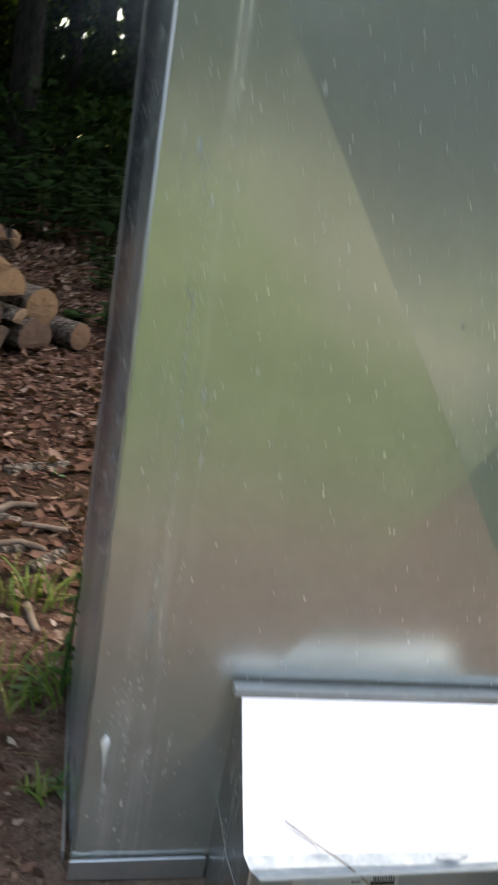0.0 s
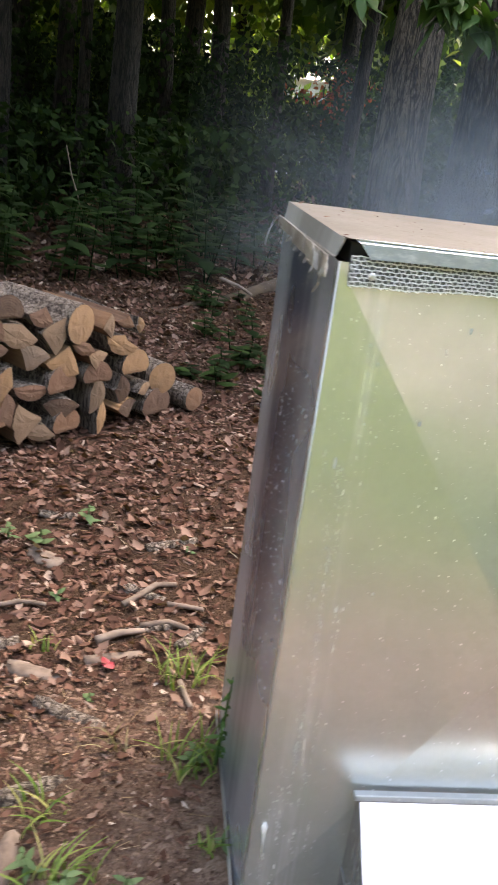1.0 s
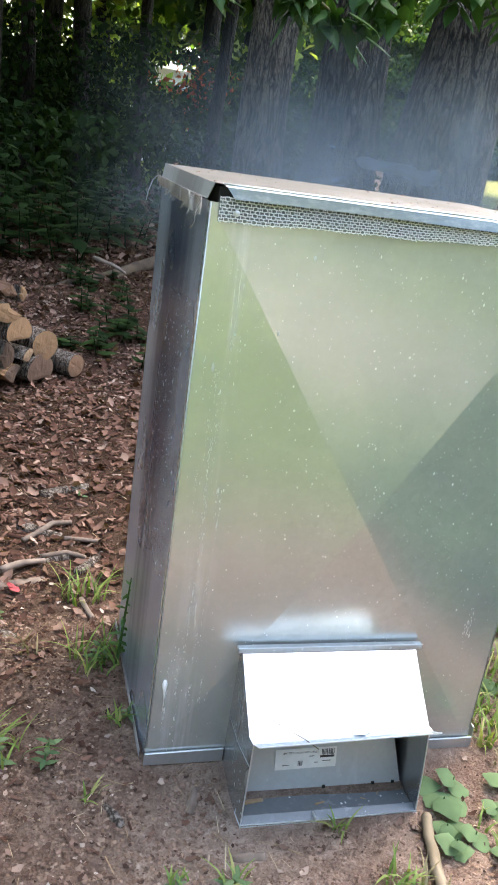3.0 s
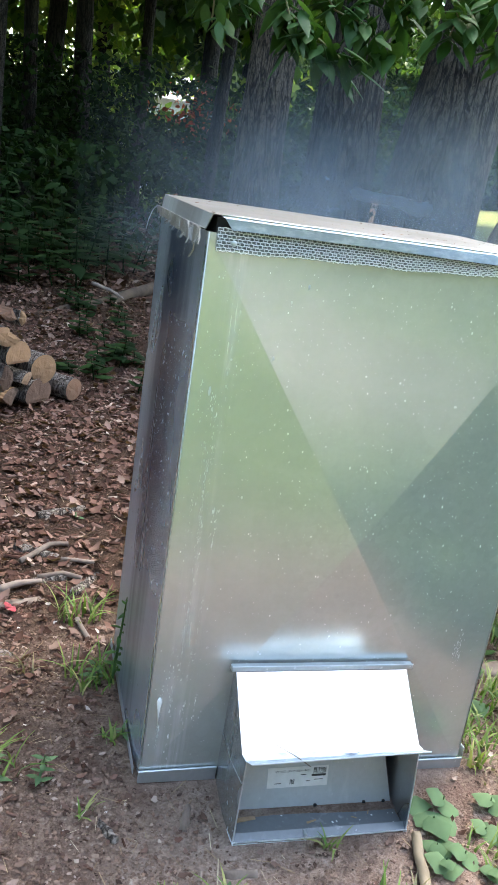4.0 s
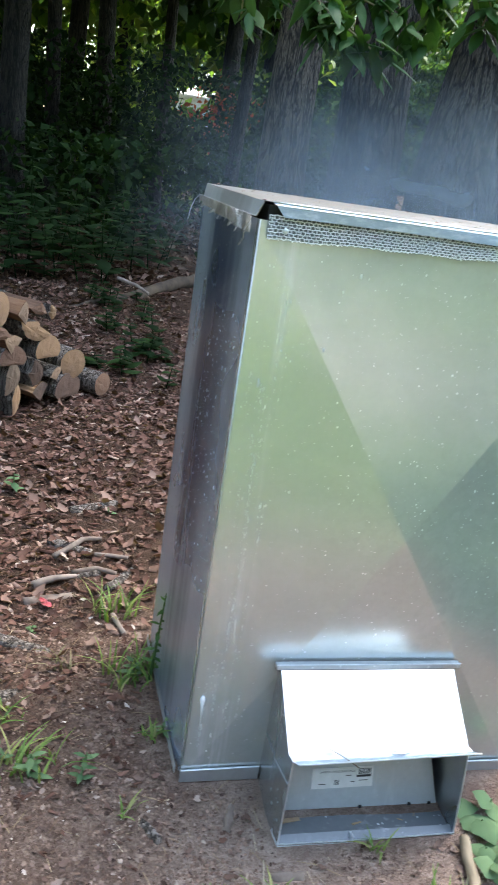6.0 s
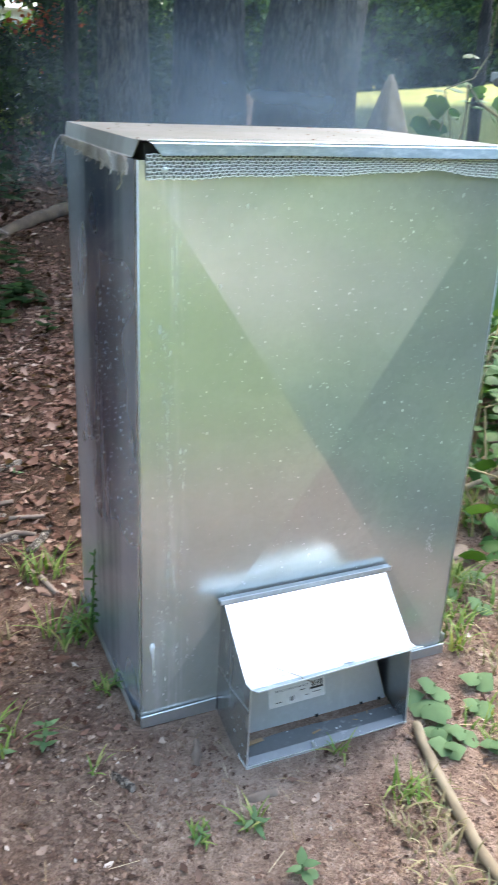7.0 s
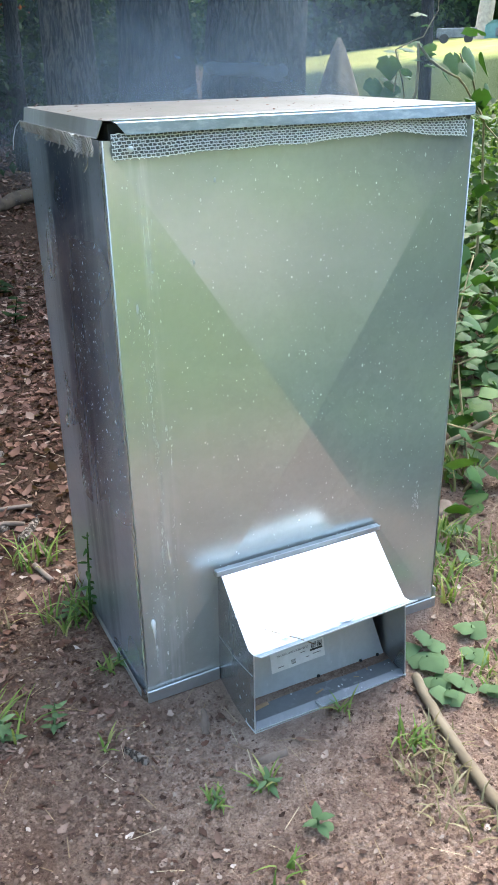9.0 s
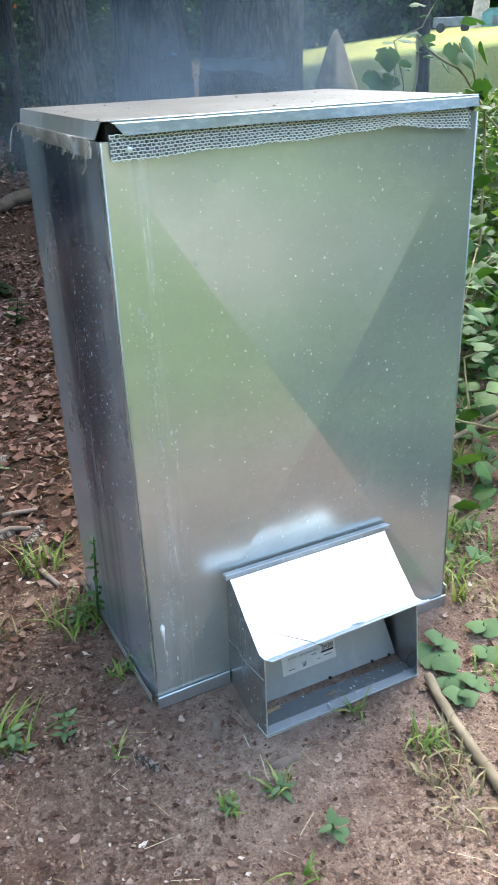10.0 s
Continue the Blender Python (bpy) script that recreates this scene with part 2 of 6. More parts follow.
def bark_material(name, dark, mid, light, scale=1.0, depth=0.025):
    m, nt, b = material(name, 0.95)
    vec = coords(nt, (16 * scale, 16 * scale, 2.6 * scale))
    n1 = fbm(nt, vec, 1.6, 3, 0.5, 0.6)
    n2 = fbm(nt, coords(nt, (16 * scale, 16 * scale, 6.0 * scale)), 3.1, 4, 0.6, 0.4)
    crack = ramp(nt, calc(nt, "ABSOLUTE", calc(nt, "SUBTRACT", n1, 0.5)), [(0.0, 0.0), (0.075, 1.0)])
    crack = calc(nt, "MULTIPLY", crack, ramp(nt, calc(nt, "ABSOLUTE", calc(nt, "SUBTRACT", n2, 0.5)), [(0.0, 0.35), (0.06, 1.0)]))
    grain = fbm(nt, vec, 9.0, 5, 0.65)
    col = ramp(nt, calc(nt, "MULTIPLY", crack, calc(nt, "ADD", 0.45, grain)), [(0.05, dark), (0.5, mid), (0.95, light)])
    nt.links.new(col, b.inputs["Base Color"])
    bump(nt, b, calc(nt, "ADD", crack, calc(nt, "MULTIPLY", grain, 0.5)), 1.0, depth)
    return m


BARK = bark_material("furrowed_bark", (0.012, 0.009, 0.007), (0.050, 0.040, 0.030), (0.115, 0.095, 0.072), 0.8)
BARK_WARM = bark_material("warm_bark", (0.018, 0.013, 0.010), (0.085, 0.064, 0.047), (0.17, 0.135, 0.10), 1.2)
# darkened copy of the bark, with the wood's shade put into its colour
BARK_DARK = bark_material("shade_toned_bark", (0.006, 0.005, 0.004), (0.020, 0.017, 0.013), (0.040, 0.034, 0.027))
LOG_BARK = bark_material("log_bark", (0.04, 0.03, 0.025), (0.16, 0.125, 0.10), (0.28, 0.24, 0.205), 2.2, 0.008)


def leaf_material(name, stops, trans=0.35, rough=0.45, yellow=1.25):
    m, nt, b = material(name, rough)
    info = node(nt, "ShaderNodeNewGeometry")
    col = ramp(nt, info.outputs["Random Per Island"], stops)
    col = mixc(nt, 0.35, col, ramp(nt, fbm(nt, coords(nt), 25.0, 2), [(0.3, 0.55), (0.7, 1.3)]), "MULTIPLY")
    nt.links.new(col, b.inputs["Base Color"])
    t = node(nt, "ShaderNodeBsdfTranslucent")
    nt.links.new(mixc(nt, 1.0, col, (yellow, 1.3, 0.5), "MULTIPLY"), t.inputs[0])
    mix = node(nt, "ShaderNodeMixShader", Fac=trans)
    nt.links.new(b.outputs[0], mix.inputs[1])
    nt.links.new(t.outputs[0], mix.inputs[2])
    nt.links.new(mix.outputs[0], nt.nodes["Material Output"].inputs[0])
    b.inputs["Specular IOR Level"].default_value = 0.3 if rough < 0.65 else 0.10
    return m


# dark undergrowth greens: the shade of the wood is put into the colour
LEAF_DARK = leaf_material("shade_dark_leaf", [(0.0, (0.007, 0.017, 0.005)), (0.5, (0.015, 0.034, 0.009)), (1.0, (0.032, 0.062, 0.016))], 0.25, 0.7)
LEAF_SHADE = leaf_material("shade_dark_edge_leaf", [(0.0, (0.010, 0.022, 0.006)), (0.6, (0.020, 0.042, 0.010)), (1.0, (0.036, 0.064, 0.016))], 0.15, 0.8)
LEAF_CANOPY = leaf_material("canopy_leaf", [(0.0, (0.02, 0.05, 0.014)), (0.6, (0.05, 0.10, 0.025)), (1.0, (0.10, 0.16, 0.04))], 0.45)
# brightened leaf green: sun falling into the wood is put into the colour
LEAF_LIT = leaf_material("sun_painted_leaf", [(0.0, (0.05, 0.10, 0.02)), (0.5, (0.11, 0.19, 0.04)), (1.0, (0.24, 0.30, 0.08))], 0.55)
LEAF_BRIGHT = leaf_material("fresh_leaf", [(0.0, (0.028, 0.078, 0.018)), (0.6, (0.050, 0.120, 0.030)), (1.0, (0.088, 0.165, 0.048))], 0.28, 0.55)
LEAF_PALE = leaf_material("pale_leaf", [(0.0, (0.075, 0.13, 0.06)), (0.6, (0.11, 0.175, 0.085)), (1.0, (0.15, 0.22, 0.11))], 0.2, 0.7)
GRASS = leaf_material("grass_blade", [(0.0, (0.07, 0.14, 0.025)), (0.6, (0.14, 0.22, 0.05)), (0.9, (0.22, 0.27, 0.08)), (1.0, (0.34, 0.29, 0.14))], 0.3)
DRY = leaf_material("dry_leaf", [(0.0, (0.040, 0.019, 0.013)), (0.35, (0.100, 0.050, 0.036)), (0.72, (0.165, 0.092, 0.070)), (0.94, (0.245, 0.160, 0.128)), (1.0, (0.38, 0.29, 0.24))], 0.12, 0.7, 1.1)


# ---- mesh helpers ----
def part(name, bm, mat, parent=None, label="", smooth=False):
    me = bpy.data.meshes.new(name)
    bm.to_mesh(me)
    bm.free()
    me.materials.append(mat)
    if smooth:
        me.shade_smooth()
    ob = new(name, me)
    ob.parent = parent
    if label:
        ob["label"] = label
    return ob


def mesh_part(name, verts, faces, mat, parent=None, label="", smooth=False):
    me = bpy.data.meshes.new(name)
    me.from_pydata(verts, [], faces)
    me.materials.append(mat)
    if smooth:
        me.shade_smooth()
    ob = new(name, me)
    ob.parent = parent
    if label:
        ob["label"] = label
    return ob


def thing(name, at=(0, 0, 0), turn=(0, 0, 0), **tags):
    ob = new(name)
    ob.empty_display_size = 0.05
    ob.matrix_basis = pose(*at, *turn)
    return tagged(ob, **tags)


def add_box(bm, lo, hi):
    vs = [bm.verts.new((x, y, z)) for z in (lo[2], hi[2]) for y in (lo[1], hi[1]) for x in (lo[0], hi[0])]
    for f in ((0, 2, 3, 1), (4, 5, 7, 6), (0, 1, 5, 4), (2, 6, 7, 3), (0, 4, 6, 2), (1, 3, 7, 5)):
        bm.faces.new([vs[i] for i in f])
    return vs


def add_slab(bm, corners, thick):
    """A plate with the four given corners, thickened against its normal."""
    a = [Vector(c) for c in corners]
    n = (a[1] - a[0]).cross(a[3] - a[0]).normalized()
    top = [bm.verts.new(c) for c in a]
    low = [bm.verts.new(c - n * thick) for c in a]
    bm.faces.new(top)
    bm.faces.new(low[::-1])
    for i in range(4):
        j = (i + 1) % 4
        bm.faces.new((top[i], low[i], low[j], top[j]))


def add_tube(bm, points, radii, sides=8, cap=True):
    rings = []
    pts = [Vector(p) for p in points]
    for i, p in enumerate(pts):
        d = (pts[min(i + 1, len(pts) - 1)] - pts[max(i - 1, 0)]).normalized()
        a = d.orthogonal().normalized() if abs(d.z) > 0.9 else Vector((0, 0, 1)).cross(d).normalized()
        if abs(d.z) > 0.9:
            a = (Vector((1, 0, 0)) - d * d.x).normalized()
        c = d.cross(a)
        r = radii[i] if isinstance(radii, (list, tuple)) else radii
        rings.append([bm.verts.new(p + (a * math.cos(q) + c * math.sin(q)) * r) for q in (2 * math.pi * k / sides for k in range(sides))])
    for r0, r1 in zip(rings, rings[1:]):
        for k in range(sides):
            bm.faces.new((r0[k], r0[(k + 1) % sides], r1[(k + 1) % sides], r1[k]))
    if cap:
        bm.faces.new(rings[0][::-1])
        bm.faces.new(rings[-1])


def ground_z(x, y):
    """Height of the ground: level round the box, rising gently towards the wood."""
    rise = 0.055 * min(max(y - 0.5, 0.0), 4.0)
    rise *= max(0.0, min(1.0, (2.6 - x) / 2.0))
    d = math.hypot(x, y)
    hill = 0.092 * max(0.0, x - 0.5 * y) * min(1.0, max(0.0, (d - 14) / 30)) if y > 0 else 0.0
    near = math.hypot(max(0.0, abs(x - 0.3) - 0.32), max(0.0, abs(y - 0.15) - 0.32))
    lump = 0.022 * noise.noise((x * 1.7, y * 1.7, 3.0)) + 0.010 * noise.noise((x * 6, y * 6, 1.0)) + 0.004 * noise.noise((x * 19, y * 19, 7.0))
    return rise + hill + lump * min(1.0, 0.12 + near * 1.6) - 0.006 - 0.014 * max(0.0, min(1.0, -y / 0.12))


LEAF_QUAD = ([(0, 0, 0), (-0.32, 0.45, 0.06), (0, 1, -0.05), (0.32, 0.45, 0.06)], [(0, 1, 2, 3)])
LEAF_FOLD = ([(0, 0, 0), (-0.20, 0.28, 0.07), (-0.24, 0.58, 0.06), (0, 1, -0.12), (0.24, 0.58, 0.06), (0.20, 0.28, 0.07), (0, 0.45, 0.0)],
             [(0, 6, 2, 1), (6, 3, 2), (0, 5, 4, 6), (6, 4, 3)])
LEAF_CURL = ([(0, 0, 0.05), (-0.24, 0.16, 0.14), (-0.20, 0.42, 0.10), (-0.34, 0.60, 0.04), (0, 1, 0.22), (0.20, 0.74, 0.16), (0.30, 0.50, 0.04), (0.14, 0.22, 0.0), (0, 0.5, -0.03)],
             [(0, 8, 2, 1), (2, 8, 3), (8, 4, 3), (0, 7, 6, 8), (8, 6, 5, 4)])
CHIP = ([(-0.12, 0, 0), (0.12, 0, 0), (0.14, 1, 0), (-0.10, 1, 0), (-0.10, 0.03, 0.12), (0.09, 0.02, 0.12), (0.10, 0.96, 0.10), (-0.08, 0.98, 0.12)],
        [(4, 5, 6, 7), (0, 1, 5, 4), (1, 2, 6, 5), (2, 3, 7, 6), (3, 0, 4, 7)])


def turns(rng, n, flat=1.0, droop=0.0):
    """Random turns about z, each tipped by up to flat radians."""
    yaw, tip, rol = rng.uniform(0, 2 * np.pi, n), rng.normal(-droop, flat, n), rng.normal(0, flat, n)
    cy, sy, cx, sx, cr, sr = np.cos(yaw), np.sin(yaw), np.cos(tip), np.sin(tip), np.cos(rol), np.sin(rol)
    o, i = np.zeros(n), np.ones(n)
    rz = np.stack([np.stack([cy, -sy, o], 1), np.stack([sy, cy, o], 1), np.stack([o, o, i], 1)], 1)
    rx = np.stack([np.stack([i, o, o], 1), np.stack([o, cx, -sx], 1), np.stack([o, sx, cx], 1)], 1)
    ry = np.stack([np.stack([cr, o, sr], 1), np.stack([o, i, o], 1), np.stack([-sr, o, cr], 1)], 1)
    return rz @ rx @ ry


def leaf_mesh(name, points, sizes, rots, template, mat):
    """One mesh of many leaves."""
    tv, tf = np.array(template[0], float), template[1]
    pts = np.asarray(points, float)
    n, k = len(pts), len(tv)
    v = np.einsum("nij,kj->nki", rots, tv) * np.asarray(sizes, float)[:, None, None] + pts[:, None, :]
    base = np.arange(n) * k
    flat = np.concatenate([np.array(f) for f in tf])
    lens = np.array([len(f) for f in tf])
    me = bpy.data.meshes.new(name)
    me.vertices.add(n * k)
    me.vertices.foreach_set("co", v.reshape(-1))
    allloops = (base[:, None] + flat[None, :]).reshape(-1)
    me.loops.add(len(allloops))
    me.loops.foreach_set("vertex_index", allloops.astype(np.int32))
    lt = np.tile(lens, n)
    me.polygons.add(len(lt))
    me.polygons.foreach_set("loop_start", np.concatenate([[0], np.cumsum(lt)[:-1]]).astype(np.int32))
    me.update(calc_edges=True)
    me.materials.append(mat)
    return me


# ---- ground ----
def spread(lo, hi, step, far):
    mid = list(np.arange(lo, hi, step))
    out, d = [], step
    a = lo
    while a > -far:
        d *= 1.28
        a -= d
        out.append(a)
    out = out[::-1] + mid
    a, d = mid[-1], step
    while a < far:
        d *= 1.28
        a += d
        out.append(a)
    return out


def build_ground():
    xs, ys = spread(-1.6, 2.2, 0.035, 900), spread(-0.9, 4.6, 0.035, 900)
    verts = [(x, y, ground_z(x, y)) for y in ys for x in xs]
    w = len(xs)
    faces = [(j * w + i, j * w + i + 1, (j + 1) * w + i + 1, (j + 1) * w + i) for j in range(len(ys) - 1) for i in range(w - 1)]
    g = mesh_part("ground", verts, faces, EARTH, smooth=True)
    tagged(g, "bare brown soil turning to leaf mould and lawn", "ground", kind="structure")


build_ground()

# ---- the box ----
BW, BD, BH = 0.616, 0.424, 0.926


def build_box():
    box = thing("metal_smoke_box", label="galvanised sheet metal smoke box standing upright on bare soil", category="smoker box")
    # front panel with a shallow cross break: four facets that meet in the middle
    bm = bmesh.new()
    hole = (0.155, 0.430, 0.03, 0.215)
    bulge = 0.022
    def front_y(x, z):
        u, v = abs(x / BW - 0.5) * 2, abs(z / BH - 0.5) * 2
        return -bulge * (1 - max(u, v))
    n = 24
    xs = sorted(set([round(BW * i / n, 4) for i in range(n + 1)]))
    zs = sorted(set([round(BH * i / n, 4) for i in range(n + 1)]))
    grid = {(i, j): bm.verts.new((x, front_y(x, z), z)) for i, x in enumerate(xs) for j, z in enumerate(zs)}
    for i in range(n):
        for j in range(n):
            cx, cz = (xs[i] + xs[i + 1]) / 2, (zs[j] + zs[j + 1]) / 2
            if hole[0] < cx < hole[1] and hole[2] < cz < hole[3] - 0.04:
                continue
            a, b, c, d = grid[i, j], grid[i + 1, j], grid[i + 1, j + 1], grid[i, j + 1]
            rising = (i + 0.5 < n / 2) == (j + 0.5 < n / 2)
            if i == j or i + j == n - 1:
                if rising:
                    bm.faces.new((a, b, c)), bm.faces.new((a, c, d))
                else:
                    bm.faces.new((a, b, d)), bm.faces.new((b, c, d))
            else:
                bm.faces.new((a, b, c, d))
    # side returns behind the front, so that the sheet has a folded edge
    for x in (0, n):
        col = [grid[x, j] for j in range(n + 1)]
        back = [bm.verts.new((v.co.x, 0.012, v.co.z)) for v in col]
        for j in range(n):
            bm.faces.new((col[j], back[j], back[j + 1], col[j + 1]) if x == 0 else (col[j], col[j + 1], back[j + 1], back[j]))
    part("front_panel", bm, GALV, box, "dull galvanised front panel with crossed diagonal creases and white specks")
    # sides and back, each folded a little at its edges
    def side_panel(x, out):
        bm = bmesh.new()
        ys = [0.012, 0.03, 0.05, 0.13, 0.20, 0.30, 0.38, 0.41, BD]
        prof = [0.0, 0.0, 0.004, 0.006, 0.009, 0.006, 0.004, 0.0, 0.0]
        rows = [[bm.verts.new((x + out * p * (0.7 + 0.3 * math.sin(3.1 * k / 10)), y, BH * k / 10)) for y, p in zip(ys, prof)] for k in range(11)]
        for r0, r1 in zip(rows, rows[1:]):
            for k in range(len(ys) - 1):
                q = (r0[k], r0[k + 1], r1[k + 1], r1[k])
                bm.faces.new(q[::-1] if out < 0 else q)
        part("side_panel", bm, GALV_SIDE, box, "vertically streaked galvanised side panel with a painted dark bluish reflection", smooth=True)
    side_panel(0.0, -1)
    side_panel(BW, 1)
    bm = bmesh.new()
    add_box(bm, (0.0, BD, 0.0), (BW, BD + 0.003, BH))
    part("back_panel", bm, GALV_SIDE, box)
    # inner lining so that the openings look into a dark hollow
    bm = bmesh.new()
    add_box(bm, (0.012, 0.02, 0.006), (BW - 0.012, BD - 0.01, 0.012))
    add_box(bm, (0.012, BD - 0.014, 0.012), (BW - 0.012, BD - 0.01, BH - 0.01))
    add_box(bm, (0.012, 0.03, 0.012), (0.016, BD - 0.014, BH - 0.01))
    add_box(bm, (BW - 0.016, 0.03, 0.012), (BW - 0.012, BD - 0.014, BH - 0.01))
    part("inner_lining", bm, NEAR_BLACK, box, "near-black inside")
    # foot flanges
    def flange(name, lo, hi, sag=0.0):
        bm = bmesh.new()
        vs = add_box(bm, lo, hi)
        vs[4].co.z -= sag
        vs[6].co.z -= sag
        bmesh.ops.bevel(bm, geom=bm.edges[:], offset=0.001, segments=1, affect="EDGES")
        part(name, bm, GALV_IN, box)
    flange("foot_flange", (-0.002, -0.007, -0.006), (0.136, -0.003, 0.021), 0.003)
    flange("foot_flange", (0.450, -0.007, -0.014), (BW + 0.006, -0.003, 0.014))
    flange("foot_flange", (-0.0082, 0.014, -0.004), (-0.0066, BD + 0.002, 0.012))
    flange("foot_flange", (BW + 0.010, 0.002, -0.004), (BW + 0.013, BD + 0.004, 0.030))
    # bright folded corner edge
    for x in (0.001, BW - 0.001):
        bm = bmesh.new()
        add_tube(bm, [(x, -0.0005, 0.028), (x, -0.001, 0.45), (x, -0.0005, BH)], 0.0011, 6)
        part("corner_seam", bm, GALV_IN, box, "bright folded corner seam", smooth=True)
    # flecks of white oxide and dried splashes, raised a little from the sheet
    rng = np.random.default_rng(12)
    fleck = ([(0.9, 0, 0.1), (0.35, 0, 0.75), (-0.5, 0, 0.65), (-0.8, 0, -0.1), (-0.3, 0, -0.8), (0.55, 0, -0.6), (0.05, -0.22, 0.0)], [(0, 6, 1), (1, 6, 2), (2, 6, 3), (3, 6, 4), (4, 6, 5), (5, 6, 0)])
    def spins(n, tall, side=False):
        # a turn in the plane of the sheet, then a stretch down it
        q = rng.uniform(0, 2 * np.pi, n)
        o, i, cq, sq = np.zeros(n), np.ones(n), np.cos(q), np.sin(q)
        m = np.stack([np.stack([cq, o, -sq], 1), np.stack([o, i, o], 1), np.stack([sq * tall, o, cq * tall], 1)], 1)
        if side:
            m = np.array([[0.0, 1.0, 0.0], [1.0, 0.0, 0.0], [0.0, 0.0, 1.0]]) @ m
        return m
    x, z = rng.uniform(0.01, 0.605, 6500), rng.uniform(0.02, 0.89, 6500)
    want = np.array([0.16 + 0.18 * max(0.0, noise.noise((u * 3.1 + 7, 4.0, v * 3.1))) + 0.55 * max(0.0, v - 0.42) for u, v in zip(x, z)])
    keep = rng.random(len(x)) < want
    x, z = x[keep], z[keep]
    sizes = 0.00030 + rng.exponential(0.00036, len(x))
    tall = rng.uniform(0.6, 2.2, len(x))
    # strings of flecks down the old water runs beside the corner
    runs = []
    for k in range(34):
        u, v, n = rng.normal(0.048, 0.013), rng.uniform(0.10, 0.78), int(rng.uniform(8, 34))
        for q in range(n):
            runs.append((u + rng.normal(0, 0.0012), v - rng.exponential(0.035)))
    for k in range(90):
        runs.append((0.022 + rng.normal(0, 0.0016), rng.uniform(0.06, 0.18)))
    for k in range(60):
        runs.append((0.553 + rng.normal(0, 0.004), rng.normal(0.25, 0.018)))
    runs = np.array([r for r in runs if r[1] > 0.03])
    x, z = np.concatenate([x, runs[:, 0]]), np.concatenate([z, runs[:, 1]])
    sizes = np.concatenate([sizes, 0.00035 + rng.exponential(0.00025, len(runs))])
    tall = np.concatenate([tall, rng.uniform(1.5, 4.5, len(runs))])
    y = np.array([front_y(u, v) for u, v in zip(x, z)]) - 0.0003
    o = new("oxide_speckle", leaf_mesh("oxide_speckle", np.stack([x, y, z], 1), np.minimum(sizes, 0.0026), spins(len(x), tall), fleck, FLECK))
    tagged(o, "white oxide flecks on the front sheet", kind="stuff")
    o.parent = box
    y, z = rng.uniform(0.015, 0.42, 1500), 0.90 - np.abs(rng.normal(0, 0.36, 1500))
    y, z = y[z > 0.03], z[z > 0.03]
    bow = np.interp(y, [0.012, 0.03, 0.05, 0.13, 0.20, 0.30, 0.38, 0.41, BD], [0.0, 0.0, 0.004, 0.006, 0.009, 0.006, 0.004, 0.0, 0.0])
    x = -bow * (0.7 + 0.3 * np.sin(3.1 * z / BH)) - 0.0004
    o = new("oxide_speckle", leaf_mesh("oxide_speckle", np.stack([x, y, z], 1), np.minimum(0.0004 + rng.exponential(0.0004, len(y)), 0.0022), spins(len(y), rng.uniform(0.8, 2.4, len(y)), True), fleck, FLECK))
    tagged(o, "white oxide flecks on the side sheet", kind="stuff")
    o.parent = box
    return box


FLECK = leaf_material("oxide_fleck", [(0.0, (0.34, 0.37, 0.36)), (0.7, (0.44, 0.47, 0.46)), (1.0, (0.70, 0.71, 0.70))], 0.0, 0.8, 1.0)
box = build_box()


